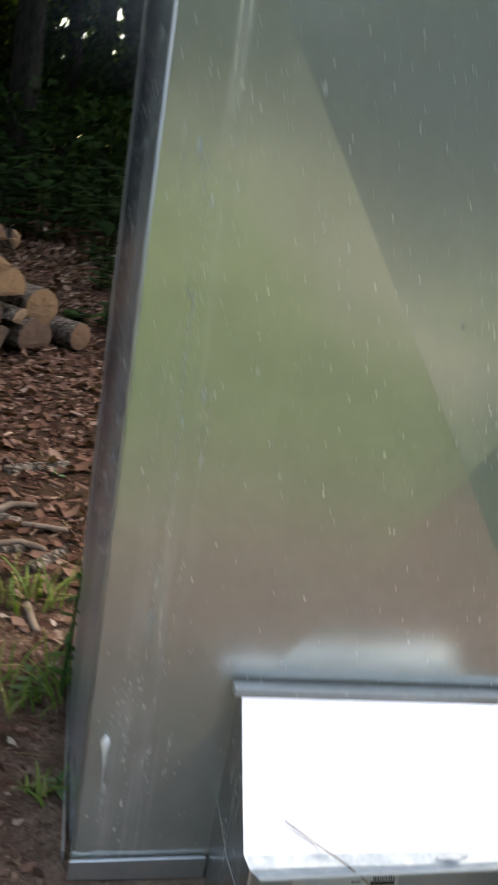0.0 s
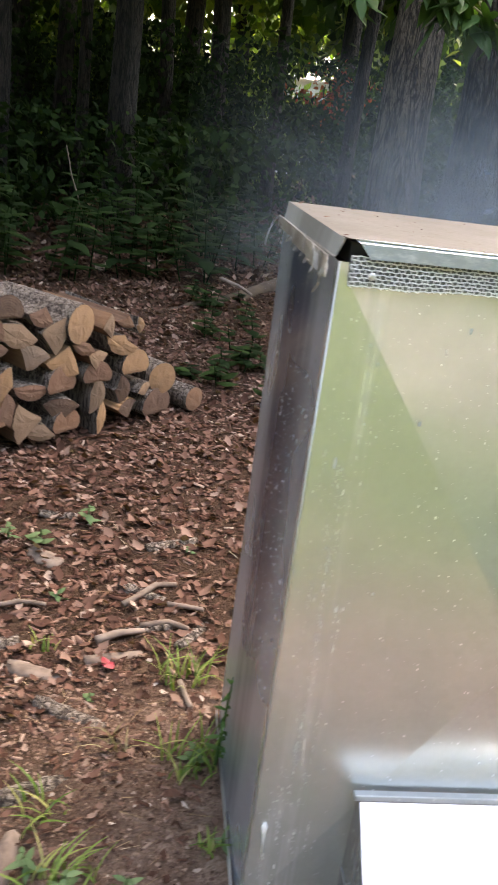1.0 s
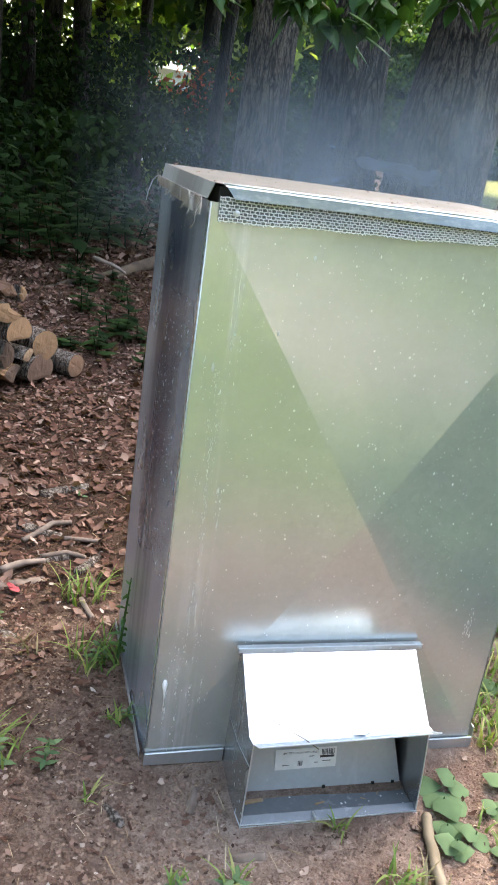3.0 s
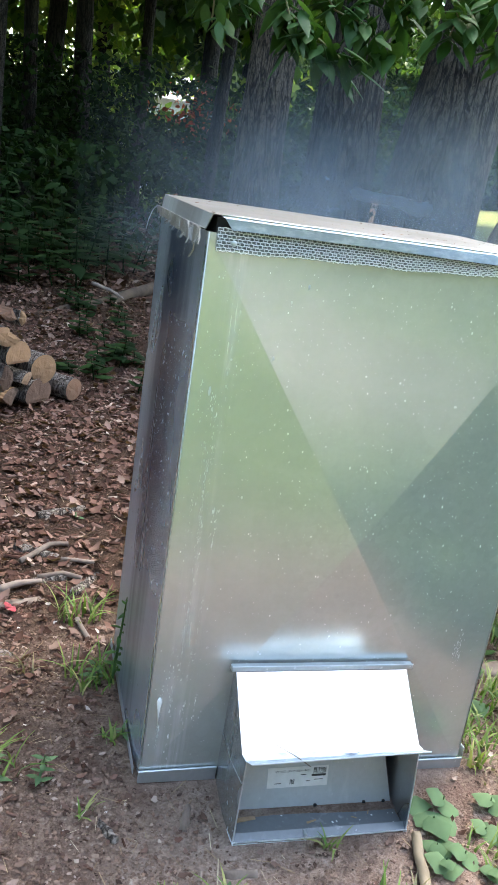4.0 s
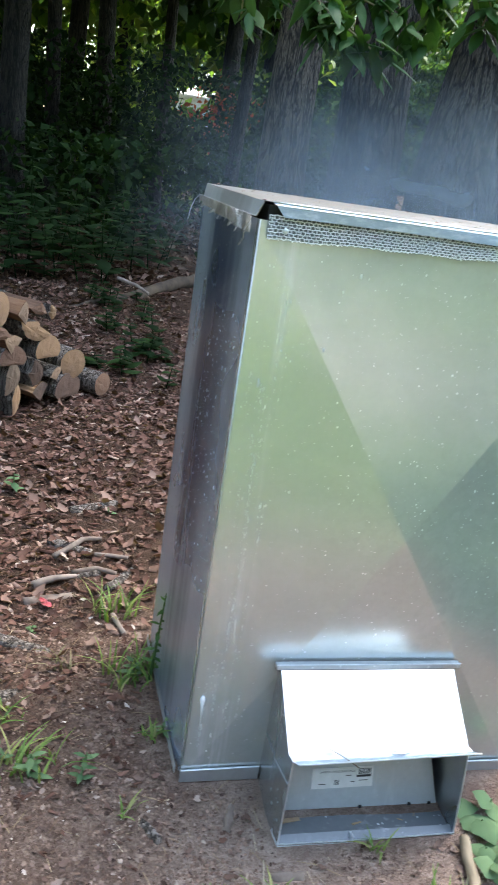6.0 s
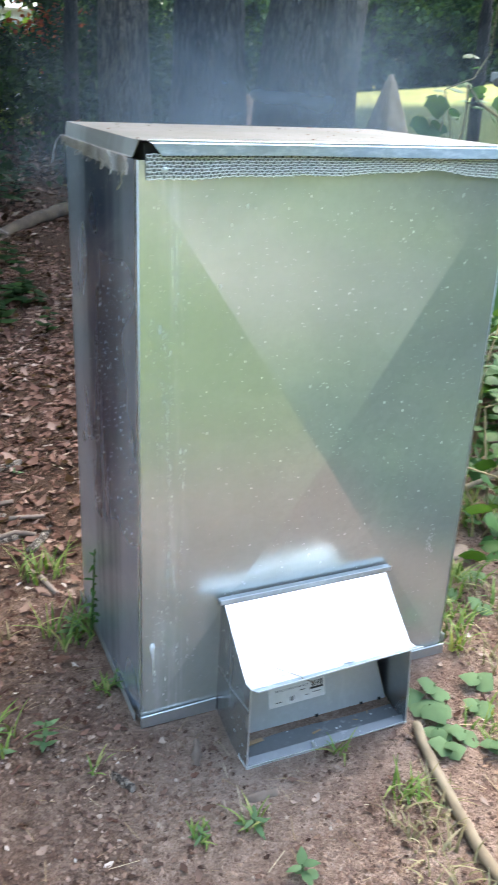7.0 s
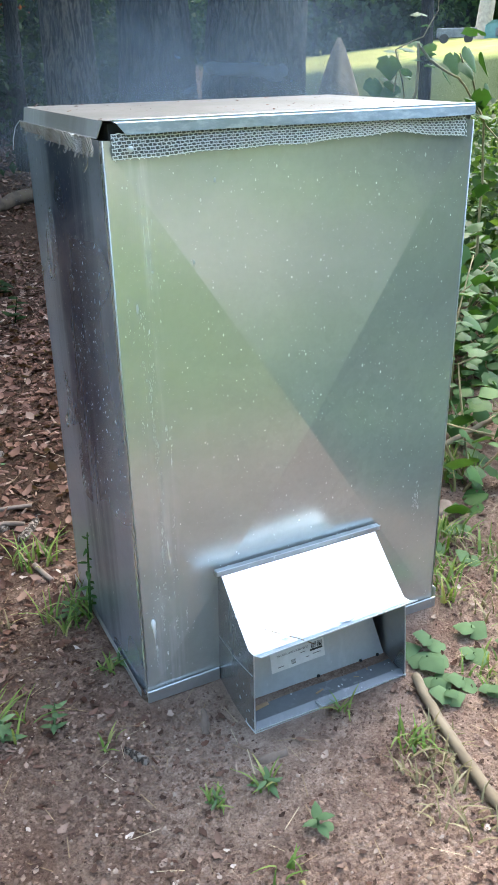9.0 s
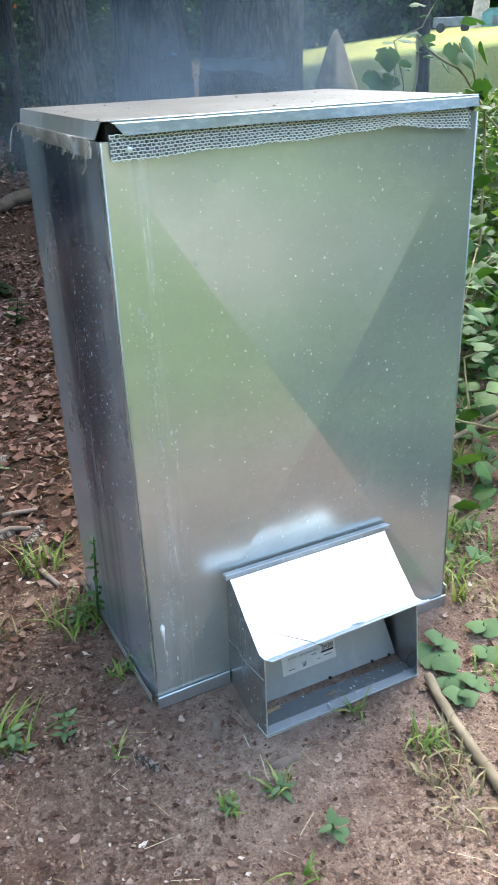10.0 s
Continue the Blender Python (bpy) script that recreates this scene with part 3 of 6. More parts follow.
def build_lid():
    lid = thing("box_lid", label="shallow dusty sheet metal lid resting on the box", category="lid")
    z0, z1 = BH + 0.002, BH + 0.0245
    x0, x1, y0, y1 = 0.002, BW - 0.007, -0.006, BD + 0.004
    bm = bmesh.new()
    n = 14
    top = [[bm.verts.new((x0 + (x1 - x0) * i / n, y0 + (y1 - y0) * j / n,
                          z1 + 0.0030 * math.sin(math.pi * i / n) * math.sin(math.pi * j / n) + 0.0012 * noise.noise((i * 0.7, j * 0.7, 2)) * (0 < i < n and 0 < j < n)))
            for i in range(n + 1)] for j in range(n + 1)]
    for j in range(n):
        for i in range(n):
            if not (i == 0 and j == 0):
                bm.faces.new((top[j][i], top[j][i + 1], top[j + 1][i + 1], top[j + 1][i]))
    bm.faces.new((top[0][1], top[1][1], top[1][0], bm.verts.new((x0 + 0.006, y0 + 0.006, z1))))
    part("top_sheet", bm, LID_TOP, lid, "dusty beige lid top with stains", smooth=True)
    # front flange, cut back at a slant on one end, so that a dark gap shows at the corner; its lower edge is wavy
    bm = bmesh.new()
    n = 18
    rows = []
    for i in range(n + 1):
        u = i / n
        w = 0.0016 * noise.noise((u * 4.0, 1, 5)) + 0.0012 * math.sin(5.5 * u + 0.4)
        xt, xb = x0 + 0.011 + (x1 - x0 - 0.011) * u, x0 + 0.029 + (x1 - x0 - 0.031) * u
        rows.append([bm.verts.new(p) for p in ((xt, y0, z1), (xt + 0.3 * (xb - xt), y0 - 0.0035, z1 - 0.003), (xb, y0 - 0.006 + w, z0 + 0.004 + 0.003 * u + w), (xb, y0 - 0.0045 + w, z0 + 0.004 + 0.003 * u + w))])
    for a, b in zip(rows, rows[1:]):
        for k in range(3):
            bm.faces.new((a[k], a[k + 1], b[k + 1], b[k]))
    part("front_flange", bm, OXIDE, lid, "bluish bright front flange")
    bm = bmesh.new()
    add_tube(bm, [(x0 + 0.012 + (x1 - x0 - 0.012) * i / 12, y0 - 0.0008, z1 + 0.0004 + 0.0006 * noise.noise((i * 0.8, 4, 0))) for i in range(13)], 0.0011, 6)
    part("front_fold", bm, GALV_HOOD, lid, "bright worn fold along the front edge", smooth=True)
    # side flange, deeper to the rear, with its own hem
    bm = bmesh.new()
    add_slab(bm, [(x0, y1, z1), (x0 - 0.004, y1, z0 - 0.003), (x0 - 0.005, y0 + 0.016, z0 + 0.001), (x0, y0 + 0.003, z1)], 0.0012)
    part("side_flange", bm, LID_SIDE, lid, "dull streaked side flange")
    bm = bmesh.new()
    add_tube(bm, [(x0 - 0.0045, y1, z0 - 0.003), (x0 - 0.0055, 0.2, z0 - 0.0015), (x0 - 0.0055, y0 + 0.016, z0 + 0.001)], 0.0010, 6)
    part("side_hem", bm, LID_SIDE, lid)
    bm = bmesh.new()
    add_slab(bm, [(x1, y0, z1), (x1 + 0.003, y0 + 0.01, z0 - 0.002), (x1 + 0.003, y1, z0 - 0.004), (x1, y1, z1)], 0.0012)
    part("side_flange", bm, GALV_HOOD, lid)
    bm = bmesh.new()
    add_slab(bm, [(x1, y1, z1), (x1, y1 + 0.002, z0), (x0, y1 + 0.002, z0), (x0, y1, z1)], 0.0012)
    part("back_flange", bm, GALV_HOOD, lid)
    # near-black block that fills the hollow of the lid
    bm = bmesh.new()
    add_box(bm, (x0 + 0.010, y0 + 0.012, z0 - 0.004), (x1 - 0.006, y1 - 0.004, z1 - 0.004))
    part("under_lining", bm, NEAR_BLACK, lid, "near-black underside")


LID_SIDE = galvanised("dull_lid_side", (0.34, 0.35, 0.35), 0.5, 0.6, 0.5, 0.35, None, (0, 1, 1), (0.20, 0.20, 0.19))
build_lid()


def build_hood():
    hood = thing("duct_collar", label="galvanised duct collar fixed to the box front as hood", category="duct collar")
    xl, xr = 0.138, 0.448
    sill_y, sill_z = -0.1425, -0.019
    # roof sheet: hangs steeply from the ledge, a little slack in the middle, and rolls out into the drip lip
    corners = [Vector(c) for c in ((0.136, -0.029, 0.2295), (0.446, -0.029, 0.2290), (0.432, -0.143, 0.161), (0.129, -0.142, 0.157))]
    bm = bmesh.new()
    n = 12
    def roof_pt(u, v):
        p = corners[0].lerp(corners[1], u).lerp(corners[3].lerp(corners[2], u), v)
        p.z -= 0.004 * math.sin(math.pi * v) * (0.4 + 0.6 * math.sin(math.pi * u))
        return p
    g = [[bm.verts.new(roof_pt(i / n, j / n)) for i in range(n + 1)] for j in range(n + 1)]
    for j in range(n):
        for i in range(n):
            bm.faces.new((g[j][i], g[j + 1][i], g[j + 1][i + 1], g[j][i + 1]))
    part("roof_sheet", bm, GALV_HOOD, hood, "bright sloping roof sheet", smooth=True)
    bm = bmesh.new()
    rows = []
    for i in range(n + 1):
        u = i / n
        a = corners[3].lerp(corners[2], u)
        b = Vector((0.1365, -0.171, 0.1605)).lerp(Vector((0.441, -0.169, 0.1675)), u) + Vector((0, 0.0012 * math.sin(9 * u), 0.0015 * noise.noise((u * 6, 2, 0))))
        m = a.lerp(b, 0.42) + Vector((0, 0, -0.0045))
        rows.append([bm.verts.new(p) for p in (a, m, b, b + Vector((0, 0.001, -0.0012)), m + Vector((0, 0, -0.0012)), a + Vector((0, 0.001, -0.0012)))])
    for a, b in zip(rows, rows[1:]):
        for k in range(6):
            bm.faces.new((a[k], a[(k + 1) % 6], b[(k + 1) % 6], b[k]))
    bm.faces.new(rows[0][::-1])
    bm.faces.new(rows[-1])
    part("lip", bm, OXIDE, hood, "bluish bent drip lip")
    bm = bmesh.new()
    add_tube(bm, [(0.1365, -0.171, 0.1605), (0.441, -0.169, 0.1675)], 0.0014, 6)
    part("lip_hem", bm, GALV_HOOD, hood)
    # folded ledge along the top
    bm = bmesh.new()
    add_box(bm, (xl - 0.010, -0.028, 0.2290), (xr + 0.010, -0.0155, 0.2380))
    bmesh.ops.bevel(bm, geom=bm.edges[:], offset=0.0012, segments=1, affect="EDGES")
    part("top_flange", bm, GALV_IN, hood)
    bm = bmesh.new()
    add_tube(bm, [(xl - 0.010, -0.0278, 0.2387), (xr + 0.010, -0.0278, 0.2387)], 0.0009, 6)
    part("ledge_edge", bm, GALV_HOOD, hood)
    for x, s in ((xl, -1), (xr, 1)):
        bm = bmesh.new()
        bend = 0.004 * s
        tuck = 0.0 if s < 0 else 0.016
        ring = [(-0.010, 0.234), (-0.002, 0.10), (-0.002, -0.012), (-0.078, -0.0195), (sill_y, sill_z), (sill_y + 0.001, 0.070), (sill_y, 0.156), (-0.090, 0.188), (-0.036, 0.227)]
        out = [bm.verts.new((x + bend * math.sin(math.pi * min(1.0, -y / 0.14)) - tuck * max(0.0, z) / 0.2, y, z - 0.004)) for y, z in ring]
        inn = [bm.verts.new((v.co.x - 0.0012 * s, v.co.y, v.co.z)) for v in out]
        bm.faces.new(out if s < 0 else out[::-1])
        bm.faces.new(inn[::-1] if s < 0 else inn)
        for i in range(len(ring)):
            j = (i + 1) % len(ring)
            bm.faces.new((out[i], inn[i], inn[j], out[j]))
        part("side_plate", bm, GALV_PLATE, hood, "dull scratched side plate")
        bm = bmesh.new()
        add_tube(bm, [(x, sill_y, sill_z), (x - tuck * 0.35, sill_y, 0.07), (x - tuck * 0.76, sill_y, 0.152)], 0.0013, 6)
        part("folded_edge", bm, GALV_HOOD, hood)
        bm = bmesh.new()
        add_tube(bm, [(x + bend * 0.1 - tuck * 0.45, -0.006, 0.090), (x + bend * 0.95 - tuck * 0.47, -0.080, 0.094), (x + bend * 0.2 - tuck * 0.49, -0.138, 0.098)], 0.0006, 5)
        part("crease", bm, GALV_IN, hood)
        bm = bmesh.new()
        add_tube(bm, [(x, -0.006, -0.0135), (x + bend, -0.078, -0.0195), (x, sill_y, sill_z)], 0.0013, 6)
        part("bottom_hem", bm, GALV_HOOD, hood)
    bm = bmesh.new()
    add_box(bm, (xl + 0.001, sill_y + 0.012, sill_z + 0.001), (xr - 0.001, 0.03, sill_z + 0.003))
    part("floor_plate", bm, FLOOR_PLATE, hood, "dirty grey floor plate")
    bm = bmesh.new()
    add_slab(bm, [(xl, sill_y, sill_z + 0.001), (xr, sill_y, sill_z + 0.001), (xr, sill_y + 0.014, sill_z + 0.008), (xl, sill_y + 0.014, sill_z + 0.008)], 0.0012)
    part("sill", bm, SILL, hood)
    for dz in (-0.001, 0.0035):
        bm = bmesh.new()
        add_tube(bm, [(xl - 0.001, sill_y - 0.001, sill_z + dz), (0.29, sill_y - 0.002, sill_z + dz - 0.001), (xr + 0.001, sill_y - 0.001, sill_z + dz)], 0.0013, 6)
        part("sill_hem", bm, GALV_HOOD, hood)
    # seam clip in the middle of the sill
    bm = bmesh.new()
    add_box(bm, (0.262, sill_y - 0.003, sill_z - 0.002), (0.2655, sill_y + 0.010, sill_z + 0.010))
    part("sill_clip", bm, GALV_HOOD, hood)
    # inner deflector plate that carries the sticker, with a notched lower edge
    p = [Vector((xl + 0.003, -0.0735, -0.014)), Vector((0.447, -0.0755, -0.014)), Vector((0.405, -0.040, 0.160)), Vector((xl + 0.003, -0.040, 0.160))]
    bm = bmesh.new()
    add_slab(bm, p, 0.0012)
    part("deflector_plate", bm, PLATE, hood, "light inner deflector plate")
    for x in (0.30, 0.392, 0.43):
        bm = bmesh.new()
        add_box(bm, (x, -0.0775, -0.016), (x + 0.005, -0.0745, -0.010))
        part("snipped_tab", bm, NEAR_BLACK, hood)
    return hood, p


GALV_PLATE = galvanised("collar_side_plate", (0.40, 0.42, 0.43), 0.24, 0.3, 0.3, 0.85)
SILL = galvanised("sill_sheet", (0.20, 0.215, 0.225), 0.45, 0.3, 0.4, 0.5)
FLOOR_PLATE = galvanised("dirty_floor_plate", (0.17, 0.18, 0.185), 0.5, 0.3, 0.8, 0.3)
hood, plate = build_hood()

# ---- trees ----
def trunk_mesh(name, height, r0, r1, lean=(0, 0), sides=20, rings=26, flare=0.25, seed=0, mat=None):
    """A tapering trunk with a root flare, flutes and a slow bend."""
    bm = bmesh.new()
    rows = []
    for k in range(rings + 1):
        s = k / rings
        z = height * s ** 1.3
        r = r0 + (r1 - r0) * s + flare * r0 * math.exp(-z / 0.35)
        cx = lean[0] * z + 0.06 * r0 / 0.2 * noise.noise((seed, z * 0.5, 0))
        cy = lean[1] * z + 0.06 * r0 / 0.2 * noise.noise((seed, z * 0.5, 9))
        row = []
        for i in range(sides):
            a = 2 * math.pi * i / sides
            w = 1 + 0.10 * noise.noise((math.cos(a) * 1.6 + seed, math.sin(a) * 1.6, z * 0.35)) + 0.05 * noise.noise((math.cos(a) * 5, math.sin(a) * 5 + seed, z * 1.5))
            row.append(bm.verts.new((cx + r * w * math.cos(a), cy + r * w * math.sin(a), z)))
        rows.append(row)
    for a, b in zip(rows, rows[1:]):
        for i in range(sides):
            j = (i + 1) % sides
            bm.faces.new((a[i], a[j], b[j], b[i]))
    return bm


def limb_points(rng, start, direction, length, n=5, sag=0.15):
    p, d, out = Vector(start), Vector(direction).normalized(), [Vector(start)]
    for _ in range(n):
        d = (d + Vector(rng.normal(0, 0.16, 3)) + Vector((0, 0, sag * 0.3))).normalized()
        p = p + d * (length / n)
        out.append(p.copy())
    return out


def crown_mesh(name, seed, height, spread_r, low, count, size, mat, template=LEAF_QUAD, clumps=60):
    """A crown of leaves in uneven clumps, with gaps between them."""
    rng = np.random.default_rng(seed)
    c = []
    while len(c) < clumps:
        q = rng.uniform(-1, 1, 3)
        d = np.linalg.norm(q)
        if 0.35 < d < 1:
            q[2] = q[2] * 0.5 + 0.5
            c.append(q * (spread_r, spread_r, height - low) + (0, 0, low))
    c = np.array(c)
    which = rng.integers(0, clumps, count)
    cr = rng.uniform(0.10, 0.26, clumps)[which] * spread_r * 1.1
    pts = c[which] + rng.normal(0, 0.55, (count, 3)) * cr[:, None] * (1, 1, 0.55)
    return leaf_mesh(name, pts, rng.uniform(0.6, 1.4, count) * size, turns(rng, count, 0.7, 0.3), template, mat)


CROWNS = [crown_mesh("crown", 40 + i, 9.0, 2.6, 2.2 + 0.5 * i, 11000, 0.22, LEAF_CANOPY, clumps=90) for i in range(4)]


def forest_tree(x, y, r, height, seed, bark, label, crown=True, lean=(0, 0), back=0.0):
    rng = np.random.default_rng(seed)
    tree = thing("tree", (x, y, ground_z(x, y) - 0.05), label=label, category="tree", group="trees of the wood")
    bm = trunk_mesh("trunk", height, r, r * 0.35, lean, 18 if r > 0.15 else 10, 30, seed=seed)
    part("trunk", bm, bark, tree, smooth=True)
    for k in range(5):
        z = height * rng.uniform(0.4, 0.9)
        a = rng.uniform(0, 6.28)
        bm = bmesh.new()
        pts = limb_points(rng, (lean[0] * z, lean[1] * z, z), (math.cos(a), math.sin(a), 0.5), rng.uniform(1.5, 3.0))
        add_tube(bm, pts, [r * 0.35 * (1 - 0.85 * i / 5) for i in range(6)], 6)
        part("limb", bm, bark, tree, smooth=True)
    if crown:
        c = new("crown", CROWNS[seed % 4])
        c.parent = tree
        s = height / 9.0
        c.matrix_basis = pose(lean[0] * height * 0.6, lean[1] * height * 0.6 + back, 0.3 * back, 0, 0, seed * 77) @ Matrix.Diagonal((1.0, 1.0, s, 1))
    return tree


forest_tree(1.29, 4.6, 0.185, 7.5, 1, BARK_WARM, "brown tree trunk with fine furrowed bark behind the box", lean=(-0.01, 0.0), back=2.4)
forest_tree(1.89, 4.75, 0.285, 7.8, 2, BARK, "dark thick tree trunk with rough furrowed bark", back=2.4)
forest_tree(2.52, 4.6, 0.41, 7.8, 3, BARK, "massive leaning tree trunk with deep furrowed bark", lean=(0.085, 0.0), back=2.4)
wood = [(-0.55, 6.6, 0.13), (-1.55, 6.4, 0.10), (-1.95, 7.4, 0.14), (-1.25, 8.2, 0.09), (-0.95, 7.2, 0.06), (0.35, 9.0, 0.12), (1.35, 6.6, 0.07),
        (-2.9, 8.8, 0.16), (-3.8, 7.0, 0.15), (0.0, 11.5, 0.15), (-2.2, 12.0, 0.17), (2.0, 10.5, 0.14), (-5.0, 10.0, 0.2), (-1.0, 15.0, 0.2),
        (3.2, 13.5, 0.18), (-4.0, 15.0, 0.2), (1.2, 17.0, 0.2), (-4.5, 3.5, 0.18), (-6.0, 6.5, 0.2), (-5.5, 0.5, 0.2), (-7.5, -2.5, 0.2), (4.2, 18.0, 0.2),
        # trees left of the view are added here so their crowns shade the ground
        (-2.15, 4.6, 0.16), (-2.5, 6.0, 0.15), (-0.2, 7.6, 0.08), (-1.4, 9.6, 0.12), (0.9, 8.2, 0.07), (-3.3, 5.2, 0.14)]
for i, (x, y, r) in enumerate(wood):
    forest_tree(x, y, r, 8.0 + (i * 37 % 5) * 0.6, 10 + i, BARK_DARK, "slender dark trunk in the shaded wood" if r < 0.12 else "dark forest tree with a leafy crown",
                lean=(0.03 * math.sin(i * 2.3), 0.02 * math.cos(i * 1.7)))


def thinned(rng, pts):
    """Leaves with an opening left in the wood, through which a house shows."""
    u, v = pts[:, 0] / pts[:, 1] - 0.150, (pts[:, 2] - 1.0) / pts[:, 1] - 0.065
    gap = (u / 0.036) ** 2 + (v / 0.022) ** 2 < rng.uniform(0.2, 1.2, len(pts))
    return pts[~gap]


def understory():
    rng = np.random.default_rng(5)
    n = 170000
    # bushes: clumps over the floor of the wood, denser further in
    m = 640
    cx, cy = rng.uniform(-7, 6.2, m), rng.uniform(5.2, 15, m) ** 1.0
    cz = rng.uniform(0.1, 3.4, m) * (0.45 + 0.05 * cy)
    keep = (cx < 0.43 * cy - 0.3)
    cx, cy, cz = cx[keep], cy[keep], cz[keep]
    w = rng.integers(0, len(cx), n)
    r = rng.uniform(0.25, 0.6, len(cx))[w]
    pts = np.stack([cx[w], cy[w], cz[w]], 1) + rng.normal(0, 0.6, (n, 3)) * r[:, None]
    pts[:, 2] = np.maximum(pts[:, 2], 0.15)
    pts = pts[(pts[:, 1] > 4.9) & ((pts[:, 2] < 1.05) | ((pts[:, 1] > 7.0) & (pts[:, 2] < 1.9)))]
    pts = thinned(rng, pts)
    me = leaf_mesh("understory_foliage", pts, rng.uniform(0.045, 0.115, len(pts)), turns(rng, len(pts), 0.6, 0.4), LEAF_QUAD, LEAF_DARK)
    tagged(new("understory_foliage", me), "dense undergrowth of the wood, its green darkened as in shade", "undergrowth", kind="stuff")


understory()


def far_trees():
    rng = np.random.default_rng(8)
    crown = [crown_mesh("crown", 70 + i, 15.0, 4.2, 0.6, 9000, 0.50, LEAF_CANOPY, clumps=90) for i in range(3)]
    bm = trunk_mesh("trunk", 14.0, 0.28, 0.1, (0, 0), 8, 8, seed=4)
    first = part("trunk", bm, BARK_DARK)
    trunk = first.data
    bpy.data.objects.remove(first)
    k = 0
    for row, (d, step, hs) in enumerate(((104, 0.055, 1.3), (116, 0.05, 1.7), (130, 0.05, 2.1))):
        a = 0.12
        while a < 1.15:
            r = d + rng.uniform(-4, 4)
            x, y = r * math.sin(a), r * math.cos(a)
            tree = thing("far_tree", (x, y, ground_z(x, y)), (0, 0, rng.uniform(0, 360)), label="tall green tree at the far edge of the lawn", category="tree", group="tree line beyond the lawn")
            s = hs * rng.uniform(0.85, 1.2)
            tree.scale = (s, s, s)
            for nm, me in (("trunk", trunk), ("crown", crown[k % 3])):
                o = new(nm, me)
                o.parent = tree
            k += 1
            a += step * rng.uniform(0.7, 1.3)
    # trees behind the viewer, beyond the lawn
    for i in range(16):
        a = math.pi * (0.62 + 0.76 * i / 15)
        r = 26 + 6 * math.sin(i * 2.1)
        x, y = r * math.sin(a), r * math.cos(a)
        tree = thing("far_tree", (x, y, 0), (0, 0, i * 50), label="broad green tree across the lawn", category="tree", group="trees across the lawn")
        for nm, me in (("trunk", trunk), ("crown", crown[i % 3])):
            o = new(nm, me)
            o.parent = tree


far_trees()


def deep_wood():
    rng = np.random.default_rng(17)
    n, m = 60000, 300
    cx, cy = rng.uniform(-16, 5, m), rng.uniform(13, 24, m)
    cz = rng.uniform(0.2, 8.5, m)
    keep = cx < 0.26 * cy - 0.6
    cx, cy, cz = cx[keep], cy[keep], cz[keep]
    w = rng.integers(0, len(cx), n)
    pts = np.stack([cx[w], cy[w], cz[w]], 1) + rng.normal(0, 0.75, (n, 3))
    pts[:, 2] = np.maximum(pts[:, 2], 0.2)
    pts = thinned(rng, pts)
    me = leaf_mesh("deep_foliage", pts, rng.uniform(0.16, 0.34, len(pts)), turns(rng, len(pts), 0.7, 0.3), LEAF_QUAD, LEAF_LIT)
    tagged(new("deep_foliage", me), "thick foliage deep in the wood, its green brightened as in sun", "foliage", kind="stuff")


deep_wood()


def far_hedge():
    rng = np.random.default_rng(23)
    n = 26000
    a, r = rng.uniform(0.10, 1.2, n), rng.uniform(98, 128, n)
    pts = np.stack([r * np.sin(a), r * np.cos(a), rng.gamma(2.0, 1.5, n)], 1)
    pts[:, 2] += np.array([ground_z(x, y) for x, y in pts[:, :2]])
    me = leaf_mesh("far_thicket", pts, rng.uniform(0.7, 1.5, n), turns(rng, n, 0.7, 0.3), LEAF_QUAD, LEAF_DARK)
    tagged(new("far_thicket", me), "dark green thicket below the far trees", "thicket", kind="stuff")


far_hedge()


# ---- wire mesh along the top edge of the box ----
def plain(name, stops, rough=0.6, metal=0.0, scale=20.0, relief=0.2, stretch=(1, 1, 1)):
    m, nt, b = material(name, rough, metal)
    f = fbm(nt, coords(nt, stretch), scale, 4, 0.6)
    nt.links.new(ramp(nt, f, stops), b.inputs["Base Color"])
    bump(nt, b, f, relief, 0.004)
    return m


WIRE = plain("zinc_wire", [(0.3, (0.74, 0.75, 0.75)), (0.7, (0.88, 0.89, 0.89))], 0.5, 0.0)
MESH_BACKING = plain("dark_backing", [(0.35, (0.10, 0.105, 0.105)), (0.65, (0.26, 0.27, 0.27))], 0.6, 0.3, scale=400)
STRAW = plain("frayed_wire", [(0.3, (0.20, 0.19, 0.18)), (0.7, (0.42, 0.41, 0.40))], 0.7, 0.0)


def bar(verts, faces, a, b, r):
    """A thin square wire from a to b."""
    a, b = Vector(a), Vector(b)
    d = (b - a).normalized()
    u = d.orthogonal().normalized() * r
    w = d.cross(u)
    k = len(verts)
    for p in (a, b):
        verts.extend([tuple(p + u), tuple(p + w), tuple(p - u), tuple(p - w)])
    faces.extend([(k + i, k + (i + 1) % 4, k + 4 + (i + 1) % 4, k + 4 + i) for i in range(4)])


